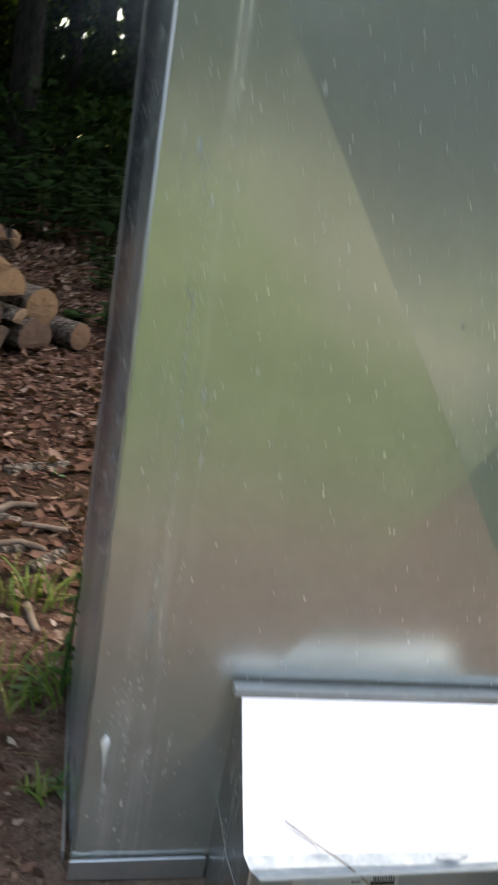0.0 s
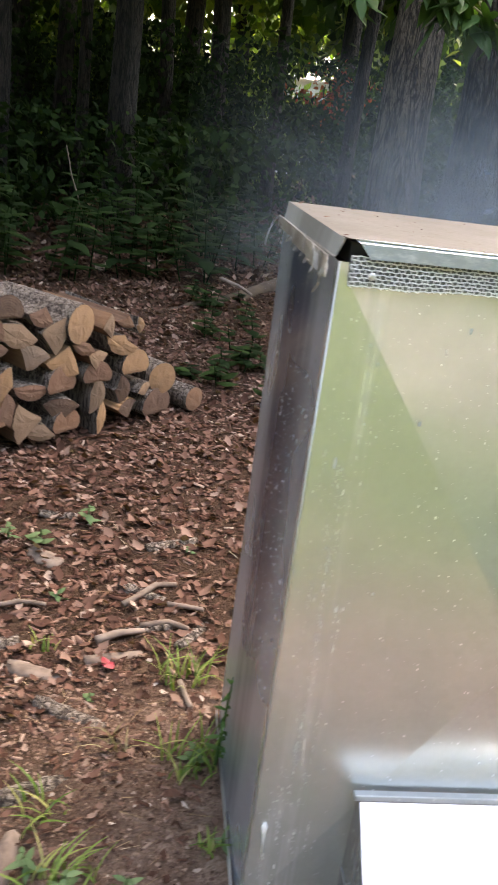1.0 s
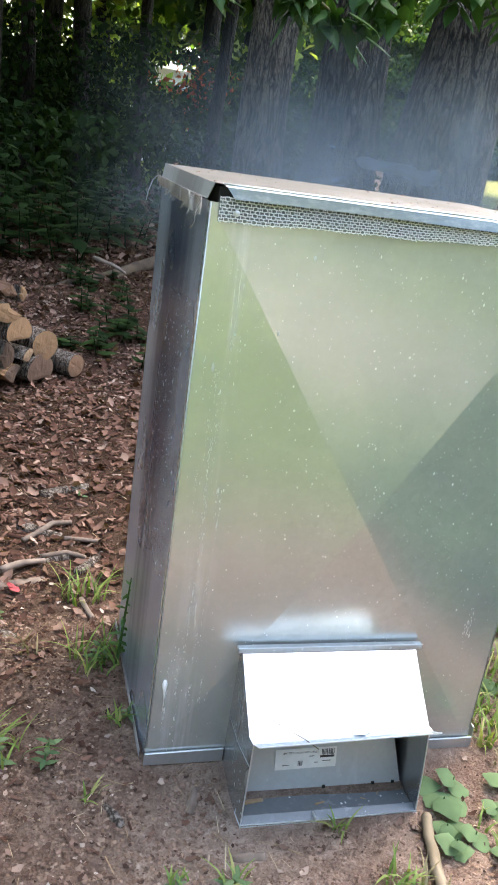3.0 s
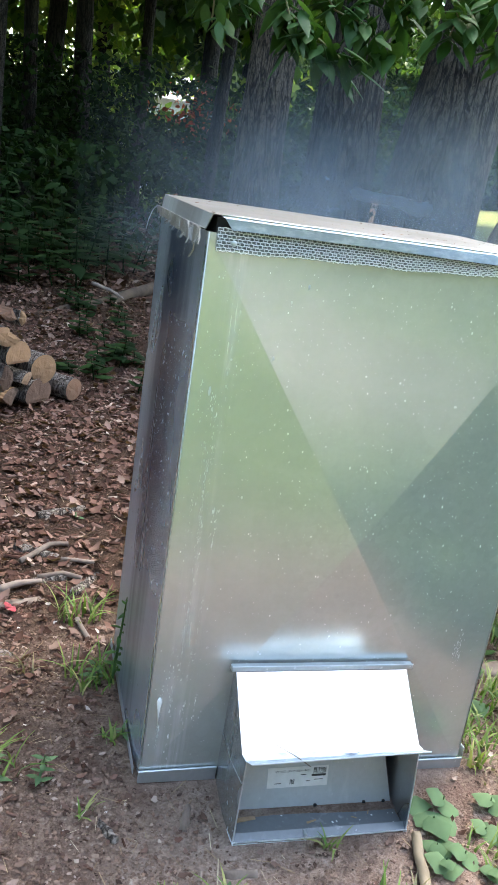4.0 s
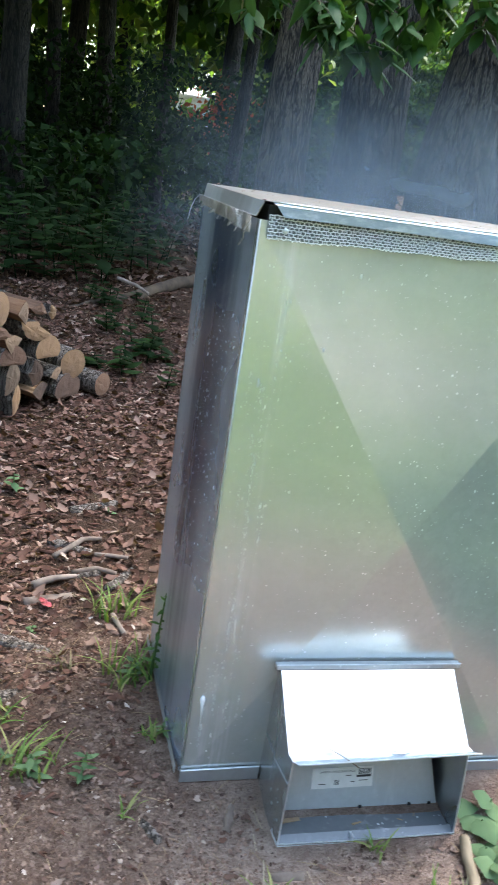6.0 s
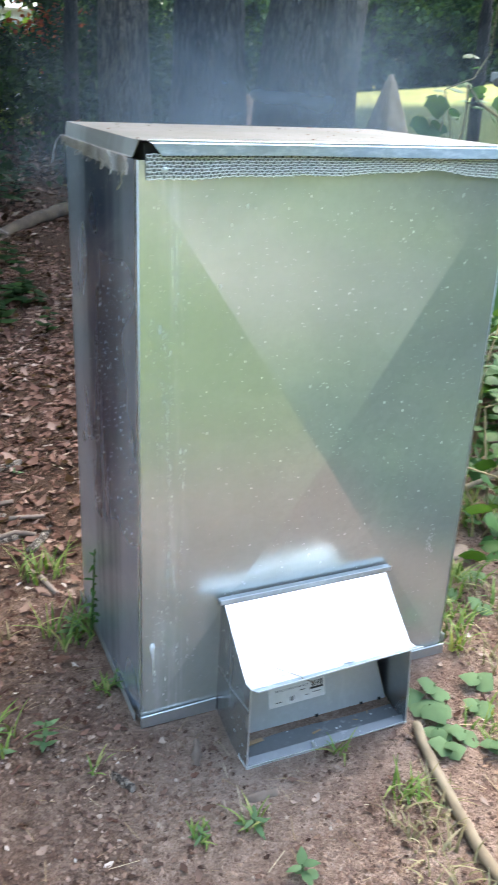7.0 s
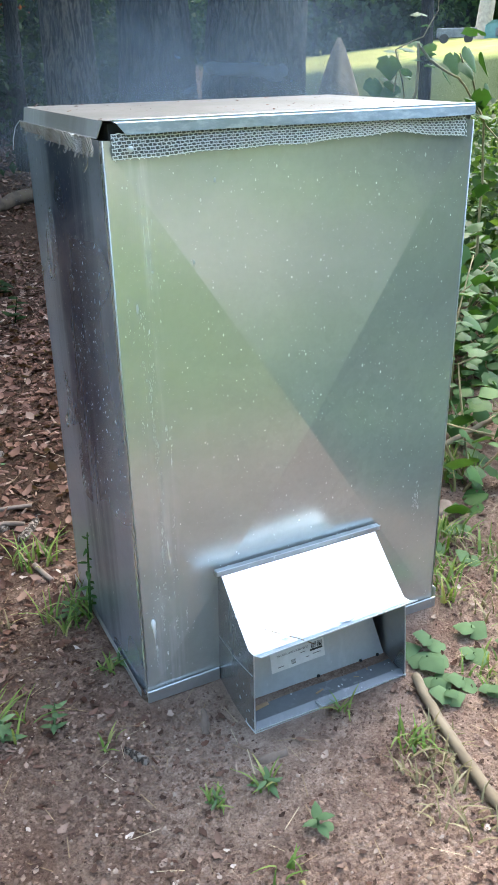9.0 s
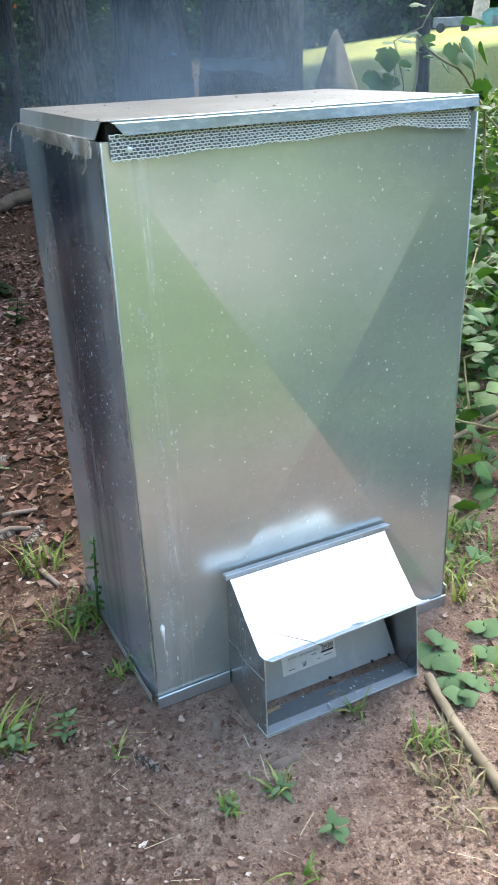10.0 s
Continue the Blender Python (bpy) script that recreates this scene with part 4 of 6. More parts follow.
def build_mesh_strip():
    strip = thing("wire_mesh_strip", label="woven zinc wire mesh folded over the top edge under the lid", category="wire mesh")
    verts, faces = [], []
    x0, x1, rows, pitch = 0.012, 0.597, 8, 0.0066
    cols = int((x1 - x0) / pitch)
    top = 0.934
    def place(x, k):
        # the strip hangs slightly uneven and stands off the sheet
        low = np.interp(x, [0.012, 0.19, 0.30, 0.43, 0.46, 0.56, 0.597], [0.902, 0.908, 0.909, 0.915, 0.9165, 0.906, 0.903]) + 0.0008 * math.sin(x * 57)
        drop = (top - low) / (rows - 1)
        return (x, -0.0045 - 0.0022 * noise.noise((x * 14, k * 0.5, 0)) - 0.0012 * k / rows - 0.001, top - k * drop)
    for k in range(rows):
        for c in range(cols):
            xa = x0 + c * pitch
            p, q = place(xa, k), place(xa + pitch, k)
            m = ((p[0] + q[0]) / 2, p[1] - 0.0016 * (1 if (c + k) % 2 else -0.2), (p[2] + q[2]) / 2 + 0.0007 * (1 if (c + k) % 2 else -1))
            bar(verts, faces, p, m, 0.0009)
            bar(verts, faces, m, q, 0.0009)
    for c in range(cols + 1):
        for k in range(rows - 1):
            off = 0.5 * pitch * (k % 2)
            x = min(x0 + c * pitch + off, x1)
            if random.random() < 0.985:
                bar(verts, faces, place(x, k), place(x + 0.0006, k + 1), 0.0007)
        if random.random() < 0.8:
            x = x0 + c * pitch + random.uniform(0, 0.003)
            p = place(x, rows - 1)
            bar(verts, faces, p, (p[0] + 0.002, p[1] - 0.001, p[2] - random.uniform(0.0008, 0.0025)), 0.0007)
    mesh_part("front_mesh", verts, faces, WIRE, strip)
    # a solid dark backing, added behind the wires for the shade in their gaps
    verts, faces = [], []
    m = 90
    for i in range(m + 1):
        x = x0 + (x1 - x0) * i / m
        for k in (0, rows - 1.4):
            p = place(x, k)
            verts.append((p[0], -0.0016, p[2]))
    faces = [(2 * i, 2 * i + 1, 2 * i + 3, 2 * i + 2) for i in range(m)]
    mesh_part("shade_backing", verts, faces, MESH_BACKING, strip, "dark grey backing added for the shade between the wires")
    # the frayed part that lies over the side, with loose ends
    verts, faces = [], []
    def edge(y):
        return 0.920 - 0.015 * max(0.0, 1 - abs(y - 0.05) / 0.40) - 0.004 * noise.noise((y * 40, 0, 0))
    step = 0.0062
    for fam in (1, -1):
        y = -0.05
        while y < 0.46:
            run, z, last = y, 0.930, None
            while z > 0.885:
                q = (-0.0115 - 0.003 * noise.noise((run * 25, z * 30, fam)) - 0.0006 * fam, run, z)
                if not (0.004 < run < 0.41) or z < edge(run) - 0.003 * random.random():
                    last = None
                else:
                    if last:
                        bar(verts, faces, last, q, 0.0008)
                    last = q
                run += fam * step * 0.75
                z -= step * 0.75
            y += step
    for i in range(26):
        y = random.uniform(0.02, 0.38)
        z = edge(y)
        bar(verts, faces, (-0.0125, y, z + 0.002), (-0.0135 - random.uniform(0, 0.004), y + random.uniform(-0.006, 0.006), z - random.uniform(0.002, 0.006)), 0.0005)
    mesh_part("side_mesh", verts, faces, STRAW, strip, "frayed grey mesh edge")
    bm = bmesh.new()
    add_tube(bm, [(-0.012, 0.018, 0.918), (-0.016, 0.016, 0.908), (-0.015, 0.020, 0.896), (-0.018, 0.030, 0.886)], 0.0012, 5)
    part("loose_wire", bm, STRAW, strip)
    bm = bmesh.new()
    add_tube(bm, [(-0.012, 0.41, 0.93), (-0.02, 0.412, 0.92), (-0.027, 0.405, 0.902), (-0.029, 0.408, 0.885)], 0.0008, 5)
    part("loose_wire", bm, STRAW, strip)
    bm = bmesh.new()
    bmesh.ops.create_uvsphere(bm, u_segments=8, v_segments=5, radius=0.0045, matrix=pose(0.036, -0.010, 0.915) @ Matrix.Diagonal((1, 0.5, 1, 1)))
    part("screw_head", bm, GALV_HOOD, strip, smooth=True)


build_mesh_strip()


# ---- sticker inside the collar ----
PAPER = plain("white_sticker", [(0.3, (0.70, 0.70, 0.68)), (0.7, (0.80, 0.80, 0.79))], 0.5, scale=60)
INK = plain("black_ink", [(0.3, (0.02, 0.02, 0.02)), (0.7, (0.04, 0.04, 0.04))], 0.6)


def build_sticker():
    a, b, c, d = plate
    ex, up = (b - a).normalized(), (d - a).normalized()
    n = ex.cross(up).normalized()
    up = n.cross(ex)
    m = Matrix((ex, up, n)).transposed().to_4x4()
    m.translation = a + ex * 0.124 + up * 0.056 + n * 0.0012
    st = new("sticker")
    st.empty_display_size = 0.02
    st.matrix_basis = m @ pose(0, 0, 0, 0, 0, 181)
    tagged(st, "white product sticker stuck upside down inside the collar", "sticker")
    w, h = 0.110, 0.037
    bm = bmesh.new()
    add_box(bm, (-w / 2, -h / 2, 0), (w / 2, h / 2, 0.0004))
    part("paper", bm, PAPER, st)

    def words(text, x, y, size):
        cu = bpy.data.curves.new("print", "FONT")
        cu.body, cu.size = text, size
        cu.materials.append(INK)
        o = new("print", cu)
        o.parent = st
        o.matrix_basis = pose(x, y, 0.0007)
    words("12X8 WIDE START COLLAR", -0.022, -0.0130, 0.0052)
    rng = random.Random(3)
    def bars(name, x, y, wd, ht, steps):
        verts, faces = [], []
        q = x
        while q < x + wd:
            t = rng.choice((0.0005, 0.0009, 0.0014))
            k = len(verts)
            verts.extend([(q, y, 0.0007), (q + t, y, 0.0007), (q + t, y + ht, 0.0007), (q, y + ht, 0.0007)])
            faces.append((k, k + 1, k + 2, k + 3))
            q += t + rng.choice((0.0006, 0.001))
        mesh_part(name, verts, faces, INK, st)
    bars("barcode", -0.051, -0.0155, 0.022, 0.011, 1)
    bars("barcode", 0.006, 0.004, 0.008, 0.009, 1)
    for x, y, wd, ht in ((-0.051, -0.0035, 0.026, 0.004), (-0.046, 0.006, 0.016, 0.0012), (-0.022, 0.008, 0.007, 0.0012), (0.030, 0.010, 0.012, 0.0012), (-0.015, -0.004, 0.010, 0.0012)):
        bm = bmesh.new()
        add_box(bm, (x, y, 0.0005), (x + wd, y + ht, 0.0007))
        part("print_bar", bm, INK, st)


build_sticker()


def build_collar_details():
    # bent tabs that show below the lip
    bm = bmesh.new()
    for i in range(12):
        x = 0.150 + i * 0.0225
        add_box(bm, (x, -0.148, 0.146), (x + 0.008, -0.146, 0.152))
    part("tab_row", bm, NEAR_BLACK, hood, "row of small bent tabs")
    # debris: wood splinters on the collar floor, fibres on the roof
    chip = plain("pale_splinter", [(0.3, (0.28, 0.17, 0.09)), (0.7, (0.50, 0.36, 0.22))], 0.8, scale=40)
    for i, (x, y, l, turn) in enumerate(((0.168, -0.085, 0.040, 4), (0.285, -0.098, 0.018, 12), (0.365, -0.095, 0.010, -30), (0.395, -0.085, 0.008, 60))):
        s = thing("wood_splinter", (x, y - 0.012, -0.0158), (0, 0, turn), label="pale wood splinter lying on the collar floor", category="splinter")
        bm = bmesh.new()
        vs = add_box(bm, (-l / 2, -l * 0.10, 0), (l / 2, l * 0.10, l * 0.09))
        vs[1].co.y += l * 0.08
        vs[6].co.x += l * 0.07
        part("splinter", bm, chip, s)
    dark = plain("dry_stem", [(0.3, (0.10, 0.06, 0.035)), (0.7, (0.20, 0.13, 0.08))], 0.9)
    st = thing("dry_grass_stem", label="dry grass stem caught on the collar lip", category="grass stem")
    bm = bmesh.new()
    add_tube(bm, [(0.166, -0.122, 0.1735), (0.190, -0.136, 0.1640), (0.212, -0.158, 0.1620), (0.230, -0.178, 0.158)], 0.0007, 5)
    part("stem", bm, dark, st)
    blot = thing("bird_dropping", label="pale splash dried on the collar lip", category="stain")
    bm = bmesh.new()
    for (x, y, r) in ((0.312, -0.150, 0.010), (0.302, -0.151, 0.006), (0.324, -0.149, 0.006)):
        bmesh.ops.create_uvsphere(bm, u_segments=10, v_segments=5, radius=r, matrix=pose(x, y, 0.1600) @ Matrix.Diagonal((1, 0.45, 0.10, 1)))
    part("splash", bm, PAPER, blot, smooth=True)
    # one thick white run on the front sheet
    run = thing("white_drip", label="white paint drip run down the front sheet", category="drip")
    bm = bmesh.new()
    add_tube(bm, [(0.0205, -0.0030, 0.102), (0.0200, -0.0034, 0.127), (0.0195, -0.0038, 0.142), (0.0190, -0.0034, 0.157), (0.0190, -0.003, 0.164)], [0.0006, 0.0010, 0.0022, 0.0048, 0.0018], 8)
    part("drip", bm, PAPER, run, smooth=True)


build_collar_details()


# ---- firewood ----
def end_material():
    m, nt, b = material("cut_wood", 0.8)
    vec = coords(nt)
    info = node(nt, "ShaderNodeObjectInfo")
    rings = node(nt, "ShaderNodeTexWave", wave_type="RINGS", rings_direction="Y", Scale=45.0, Distortion=3.0, Detail=3.0)
    nt.links.new(vec, rings.inputs["Vector"])
    tone = ramp(nt, info.outputs["Random"], [(0.0, (0.045, 0.024, 0.016)), (0.3, (0.10, 0.045, 0.027)), (0.55, (0.165, 0.078, 0.040)), (0.82, (0.30, 0.165, 0.075)), (1.0, (0.10, 0.08, 0.066))])
    col = mixc(nt, 0.08, tone, ramp(nt, rings.outputs[0], [(0.2, (0.12, 0.06, 0.03)), (0.8, (0.46, 0.30, 0.17))]))
    stain = ramp(nt, fbm(nt, vec, 14.0, 5, 0.65), [(0.4, 0.0), (0.75, 0.7)])
    nt.links.new(mixc(nt, stain, col, (0.15, 0.085, 0.05)), b.inputs["Base Color"])
    bump(nt, b, fbm(nt, coords(nt, (1, 0.15, 1)), 70.0, 4), 0.5, 0.004)
    return m


CUT = end_material()


def firewood(u, z, r, shape, seed):
    """A log with its cut end towards the viewer; shape gives the corners of a split cross-section, 0 a round one."""
    rng = random.Random(seed)
    dx, dy = 0.730, 0.684
    x, y = -0.018 + dx * u, 2.015 + dy * u
    yaw = math.degrees(math.atan2(dy, dx)) + rng.uniform(-5, 5)
    label = {0: "round firewood log with a pale sawn end", 3: "split firewood wedge with a rough orange face", 4: "split firewood block with grey bark", 5: "half-round firewood piece with brown sawn end"}[shape]
    log = thing("firewood_log", (x, y, z), (0, 0, yaw), label=label, category="firewood", group="stacked firewood")
    length = rng.uniform(0.34, 0.42)
    section = []
    if shape in (0, 5):
        k = 18
        for i in range(k):
            a = 2 * math.pi * i / k
            rr = 1.0 if shape == 0 else (1.15 if math.sin(a) > -0.30 else 0.345 / -math.sin(a))
            rr *= 1 + 0.05 * noise.noise((math.cos(a) * 1.5, math.sin(a) * 1.5, seed))
            section.append((math.cos(a) * r * rr, math.sin(a) * r * rr))
    else:
        # a pie-shaped split: an apex and an arc of bark
        half = math.radians(rng.uniform(34, 48) if shape == 3 else rng.uniform(50, 70))
        big = r * (1.75 if shape == 3 else 1.35)
        off = -big * 0.62
        arc = [(big * math.cos(q) + off, big * math.sin(q)) for q in (half * (2 * i / 7 - 1) for i in range(8))]
        cut_a, cut_b = rng.uniform(0.03, 0.3), rng.uniform(0.03, 0.3)
        apex = [(off + cut_b * big, cut_b * big * 0.5), (off + cut_a * big, -cut_a * big * 0.4)]
        flat = [Vector(p) for p in arc + apex]
        pts = []
        for p, q in zip(flat, flat[1:] + flat[:1]):
            pts.extend([p, (p + q) / 2 + Vector((rng.uniform(-1, 1), rng.uniform(-1, 1))) * r * 0.05])
        turn = math.radians(rng.choice((90, 90, 270, 180, 0)) + rng.uniform(-25, 25))
        section = [(p.x * math.cos(turn) - p.y * math.sin(turn), p.x * math.sin(turn) + p.y * math.cos(turn)) for p in pts]
        k = len(section)
    bm = bmesh.new()
    rows = []
    bend = rng.uniform(-0.012, 0.012)
    skew = rng.uniform(-0.015, 0.015)
    for j in range(6):
        s = j / 5
        rows.append([bm.verts.new((px * (1 - 0.06 * s) + bend * math.sin(math.pi * s), s * length + skew * px / r, pz * (1 - 0.05 * s) + 0.004 * noise.noise((px * 30, s * 6, seed)))) for px, pz in section])
    for a, b in zip(rows, rows[1:]):
        for i in range(k):
            bm.faces.new((a[i], a[(i + 1) % k], b[(i + 1) % k], b[i]))
    bm.faces.new(rows[-1])
    bmesh.ops.recalc_face_normals(bm, faces=bm.faces[:])
    part("bark_side" if shape in (0, 4, 5) else "split_side", bm, LOG_BARK if shape in (0, 4, 5) or rng.random() < 0.3 else CUT, log)
    bm = bmesh.new()
    rim = [bm.verts.new((px * 0.995, skew * px / r - 0.001, pz * 0.995)) for px, pz in section]
    mid = [bm.verts.new((px * 0.5, skew * px / r * 0.5 - 0.003 - 0.002 * rng.random(), pz * 0.5)) for px, pz in section]
    hub = bm.verts.new((0, -0.003, 0))
    for i in range(k):
        j = (i + 1) % k
        bm.faces.new((rim[i], rim[j], mid[j], mid[i]))
        bm.faces.new((mid[i], mid[j], hub))
    part("cut_end", bm, CUT, log)


PILE = [(-.71, .122, .066, 3), (-.582, .144, .052, 3), (-.557, .085, .05, 5), (-.77, .165, .05, 3), (-.692, .213, .052, 4), (-.581, .220, .055, 5), (-.44, .167, .05, 4), (-.42, .088, .05, 4),
        (-.332, .172, .042, 4), (-.444, .229, .046, 5), (-.447, .285, .046, 3), (-.687, .318, .055, 3), (-.575, .29, .06, 3), (-.613, .381, .058, 3), (-.749, .385, .058, 4), (-.665, .434, .048, 4),
        (-.519, .405, .062, 0), (-.407, .389, .036, 3), (-.354, .32, .056, 4), (-.287, .242, .054, 5)]
PILE_LOW = [(-.16, .187, .055, 0), (-.238, .163, .038, 4), (-.311, .105, .046, 3), (-.176, .086, .062, 5), (.007, .086, .045, 0), (-.506, .328, .042, 4), (-.79, .25, .05, 4), (-.83, .42, .05, 3),
            (-.34, .397, .026, 3), (-.276, .384, .022, 4), (-.66, .08, .05, 4), (-.78, .46, .045, 5)]
for i, (u, z, r, s) in enumerate(PILE + PILE_LOW):
    firewood(u, z + 0.030, r, s, 30 + i)
# the stack goes on beyond, in rows
rng = random.Random(12)
for row in range(5):
    for k in range(6):
        firewood(-0.90 - 0.112 * k + 0.05 * (row % 2), 0.097 + 0.095 * row + rng.uniform(-0.01, 0.01), rng.uniform(0.05, 0.06), rng.choice((3, 3, 4, 5, 0)), 80 + row * 9 + k)


# ---- litter on the ground ----
def clear_of_box(p):
    inside = (p[:, 0] > -0.02) & (p[:, 0] < 0.62) & (p[:, 1] > -0.02) & (p[:, 1] < 0.45)
    collar = (p[:, 0] > 0.12) & (p[:, 0] < 0.455) & (p[:, 1] > -0.155) & (p[:, 1] < 0.1)
    return ~(inside | collar)


def scatter(rng, n, lo, hi, weight):
    p = np.stack([rng.uniform(lo[0], hi[0], n), rng.uniform(lo[1], hi[1], n)], 1)
    p = p[rng.random(len(p)) < np.array([weight(x, y) for x, y in p])]
    p = p[clear_of_box(p)]
    return np.array([(x, y, ground_z(x, y)) for x, y in p])


def wood_weight(x, y):
    w = 0.5 + 0.75 * (y - 0.35) - 0.25 * max(0, x)
    if x > 0.5:
        w = 0.10 + 0.12 * y
    if x < -0.04 and y > -0.12:
        w += 0.38 * min(1.0, (-0.04 - x) * 6) * min(1.0, (y + 0.12) * 3)
    w *= 0.75 + 0.6 * noise.noise((x * 2.2, y * 2.2, 5))
    return max(0.035, min(1.0, w))


def chip_weight(x, y):
    return wood_weight(x, y) * min(1.0, max(0.9, 0.45 + y))


def litter():
    rng = np.random.default_rng(21)
    for name, n, lo, hi, size, mat, tmpl, flat, lift, label, cat in (
            ("fallen_leaves", 52000, (-1.9, -0.7), (2.4, 4.8), (0.016, 0.052), DRY, LEAF_CURL, 0.30, 0.006, "brown dry fallen leaves covering the ground", "leaf litter"),
            ("fallen_leaves", 16000, (-5.0, 4.0), (3.0, 11.0), (0.05, 0.11), DRY, LEAF_CURL, 0.30, 0.006, "brown dry leaves under the trees", "leaf litter"),
            ("wood_chips", 30000, (-1.6, -0.7), (1.6, 3.2), (0.010, 0.042), DRY, CHIP, 0.14, 0.001, "small bark and wood chips on the soil", "wood chips")):
        pts = scatter(rng, n, lo, hi, chip_weight)
        pts[:, 2] += rng.uniform(0, lift, len(pts)) + 0.001
        s = rng.uniform(size[0], size[1], len(pts)) * rng.uniform(0.6, 1.0, len(pts)) * np.clip(0.55 + 0.6 * pts[:, 1], 0.42, 1.0)
        me = leaf_mesh(name, pts, s, turns(rng, len(pts), flat), tmpl, mat)
        tagged(new(name, me), label, cat, kind="stuff")
    # shreds of bark and leaf trodden into the bare soil
    pts = scatter(rng, 26000, (-0.8, -0.75), (1.1, 0.9), lambda x, y: 0.30 + 0.9 * noise.noise((x * 3.3, y * 3.3, 8)))
    pts[:, 2] += 0.0015
    me = leaf_mesh("bark_shreds", pts, np.minimum(0.004 + rng.gamma(1.4, 0.0038, len(pts)), 0.021), turns(rng, len(pts), 0.16), LEAF_CURL, SHRED)
    tagged(new("bark_shreds", me), "shreds of brown bark and leaf trodden into the soil", "bark shreds", kind="stuff")
    # crumbs of soil and bits of bark on the bare ground
    pts = scatter(rng, 60000, (-0.6, -0.75), (1.1, 0.5), lambda x, y: 0.55 + 0.8 * noise.noise((x * 4, y * 4, 2)))
    me = leaf_mesh("soil_crumbs", pts, rng.uniform(0.002, 0.011, len(pts)) * rng.uniform(0.4, 1.0, len(pts)), turns(rng, len(pts), 0.5),
                   ([(-0.5, -0.4, -0.1), (0.5, -0.35, -0.1), (0.4, 0.5, -0.1), (-0.45, 0.4, -0.1), (0.05, 0.0, 0.42)], [(0, 1, 4), (1, 2, 4), (2, 3, 4), (3, 0, 4)]), CRUMB)
    tagged(new("soil_crumbs", me), "crumbs of dry soil and grit", "soil", kind="stuff")
    # fine dry straw
    pts = scatter(rng, 2600, (-0.7, -0.75), (1.4, 1.2), lambda x, y: 0.5)
    pts[:, 2] += 0.002
    me = leaf_mesh("straw_bits", pts, rng.uniform(0.015, 0.05, len(pts)), turns(rng, len(pts), 0.12), ([(-0.018, 0, 0), (0.018, 0, 0), (0.05, 1, 0.03), (0.02, 1, 0.03)], [(0, 1, 2, 3)]), STRAW_BIT)
    tagged(new("straw_bits", me), "thin dry straw and rootlets on the soil", "straw", kind="stuff")


CRUMB = leaf_material("soil_crumb", [(0.0, (0.085, 0.052, 0.038)), (0.5, (0.175, 0.114, 0.084)), (0.95, (0.26, 0.183, 0.14)), (1.0, (0.36, 0.29, 0.235))], 0.0, 0.95, 1.0)
SHRED = leaf_material("bark_shred", [(0.0, (0.035, 0.020, 0.015)), (0.45, (0.10, 0.060, 0.045)), (0.85, (0.19, 0.125, 0.098)), (0.97, (0.32, 0.245, 0.20)), (1.0, (0.50, 0.43, 0.37))], 0.0, 0.85, 1.0)
STRAW_BIT = leaf_material("straw_bit", [(0.0, (0.16, 0.10, 0.06)), (0.7, (0.34, 0.25, 0.15)), (1.0, (0.5, 0.42, 0.30))], 0.0, 0.8, 1.0)
litter()


# ---- sticks and bark pieces ----
STICK = plain("peeled_stick", [(0.3, (0.12, 0.088, 0.055)), (0.55, (0.20, 0.155, 0.10)), (0.75, (0.28, 0.225, 0.155))], 0.8, scale=9, stretch=(3, 1, 1))
TWIG = plain("weathered_twig", [(0.3, (0.09, 0.065, 0.05)), (0.7, (0.24, 0.185, 0.15))], 0.9, scale=30)
ROOT = plain("mossy_root", [(0.3, (0.032, 0.020, 0.013)), (0.55, (0.085, 0.057, 0.036)), (0.75, (0.09, 0.072, 0.032))], 0.95, scale=14, relief=0.8)
PALE = plain("pale_twig", [(0.3, (0.14, 0.105, 0.085)), (0.7, (0.27, 0.21, 0.17))], 0.85, scale=30)


def stick(name, pts, r0, r1, mat, label, lift=True, sides=8):
    t = thing(name, label=label, category="stick")
    fine = []
    pts = [Vector(p) for p in pts]
    for a, b in zip(pts, pts[1:]):
        for k in range(4):
            p = a.lerp(b, k / 4)
            p += Vector((noise.noise(p * 17) * r0 * 0.5, noise.noise(p * 13 + Vector((5, 0, 0))) * r0 * 0.5, noise.noise(p * 15 + Vector((0, 5, 0))) * r0 * 0.3))
            fine.append(p)
    fine.append(pts[-1])
    if lift:
        fine = [Vector((p.x, p.y, p.z + ground_z(p.x, p.y))) for p in fine]
    n = len(fine) - 1
    bm = bmesh.new()
    add_tube(bm, fine, [r0 + (r1 - r0) * i / n + r0 * 0.10 * noise.noise((i * 0.9, 3, 1)) for i in range(n + 1)], sides)
    part("shaft", bm, mat, t, smooth=True)


stick("peeled_stick", [(0.457, -0.163, 0.010), (0.441, -0.205, 0.011), (0.422, -0.271, 0.011), (0.402, -0.38, 0.011), (0.390, -0.46, 0.011), (0.372, -0.62, 0.011)], 0.0088, 0.0098, STICK, "smooth tan peeled stick lying on the soil", sides=12)
stick("yellow_stick", [(0.93, 0.43, 0.085), (1.03, 0.45, 0.098), (1.17, 0.47, 0.115), (1.5, 0.55, 0.15)], 0.0065, 0.008, STICK, "tan stick leaning out of the vines")
stick("twig", [(-0.49, 0.75, 0.010), (-0.43, 0.765, 0.012), (-0.37, 0.76, 0.010)], 0.006, 0.005, TWIG, "brown twig on the leaf litter")
stick("twig", [(-0.16, 0.70, 0.010), (-0.10, 0.715, 0.012), (-0.055, 0.69, 0.010)], 0.007, 0.006, TWIG, "brown twig on the leaf litter")
stick("twig", [(-0.10, 0.78, 0.012), (-0.02, 0.76, 0.014)], 0.006, 0.005, PALE, "pale twig on the leaf litter")
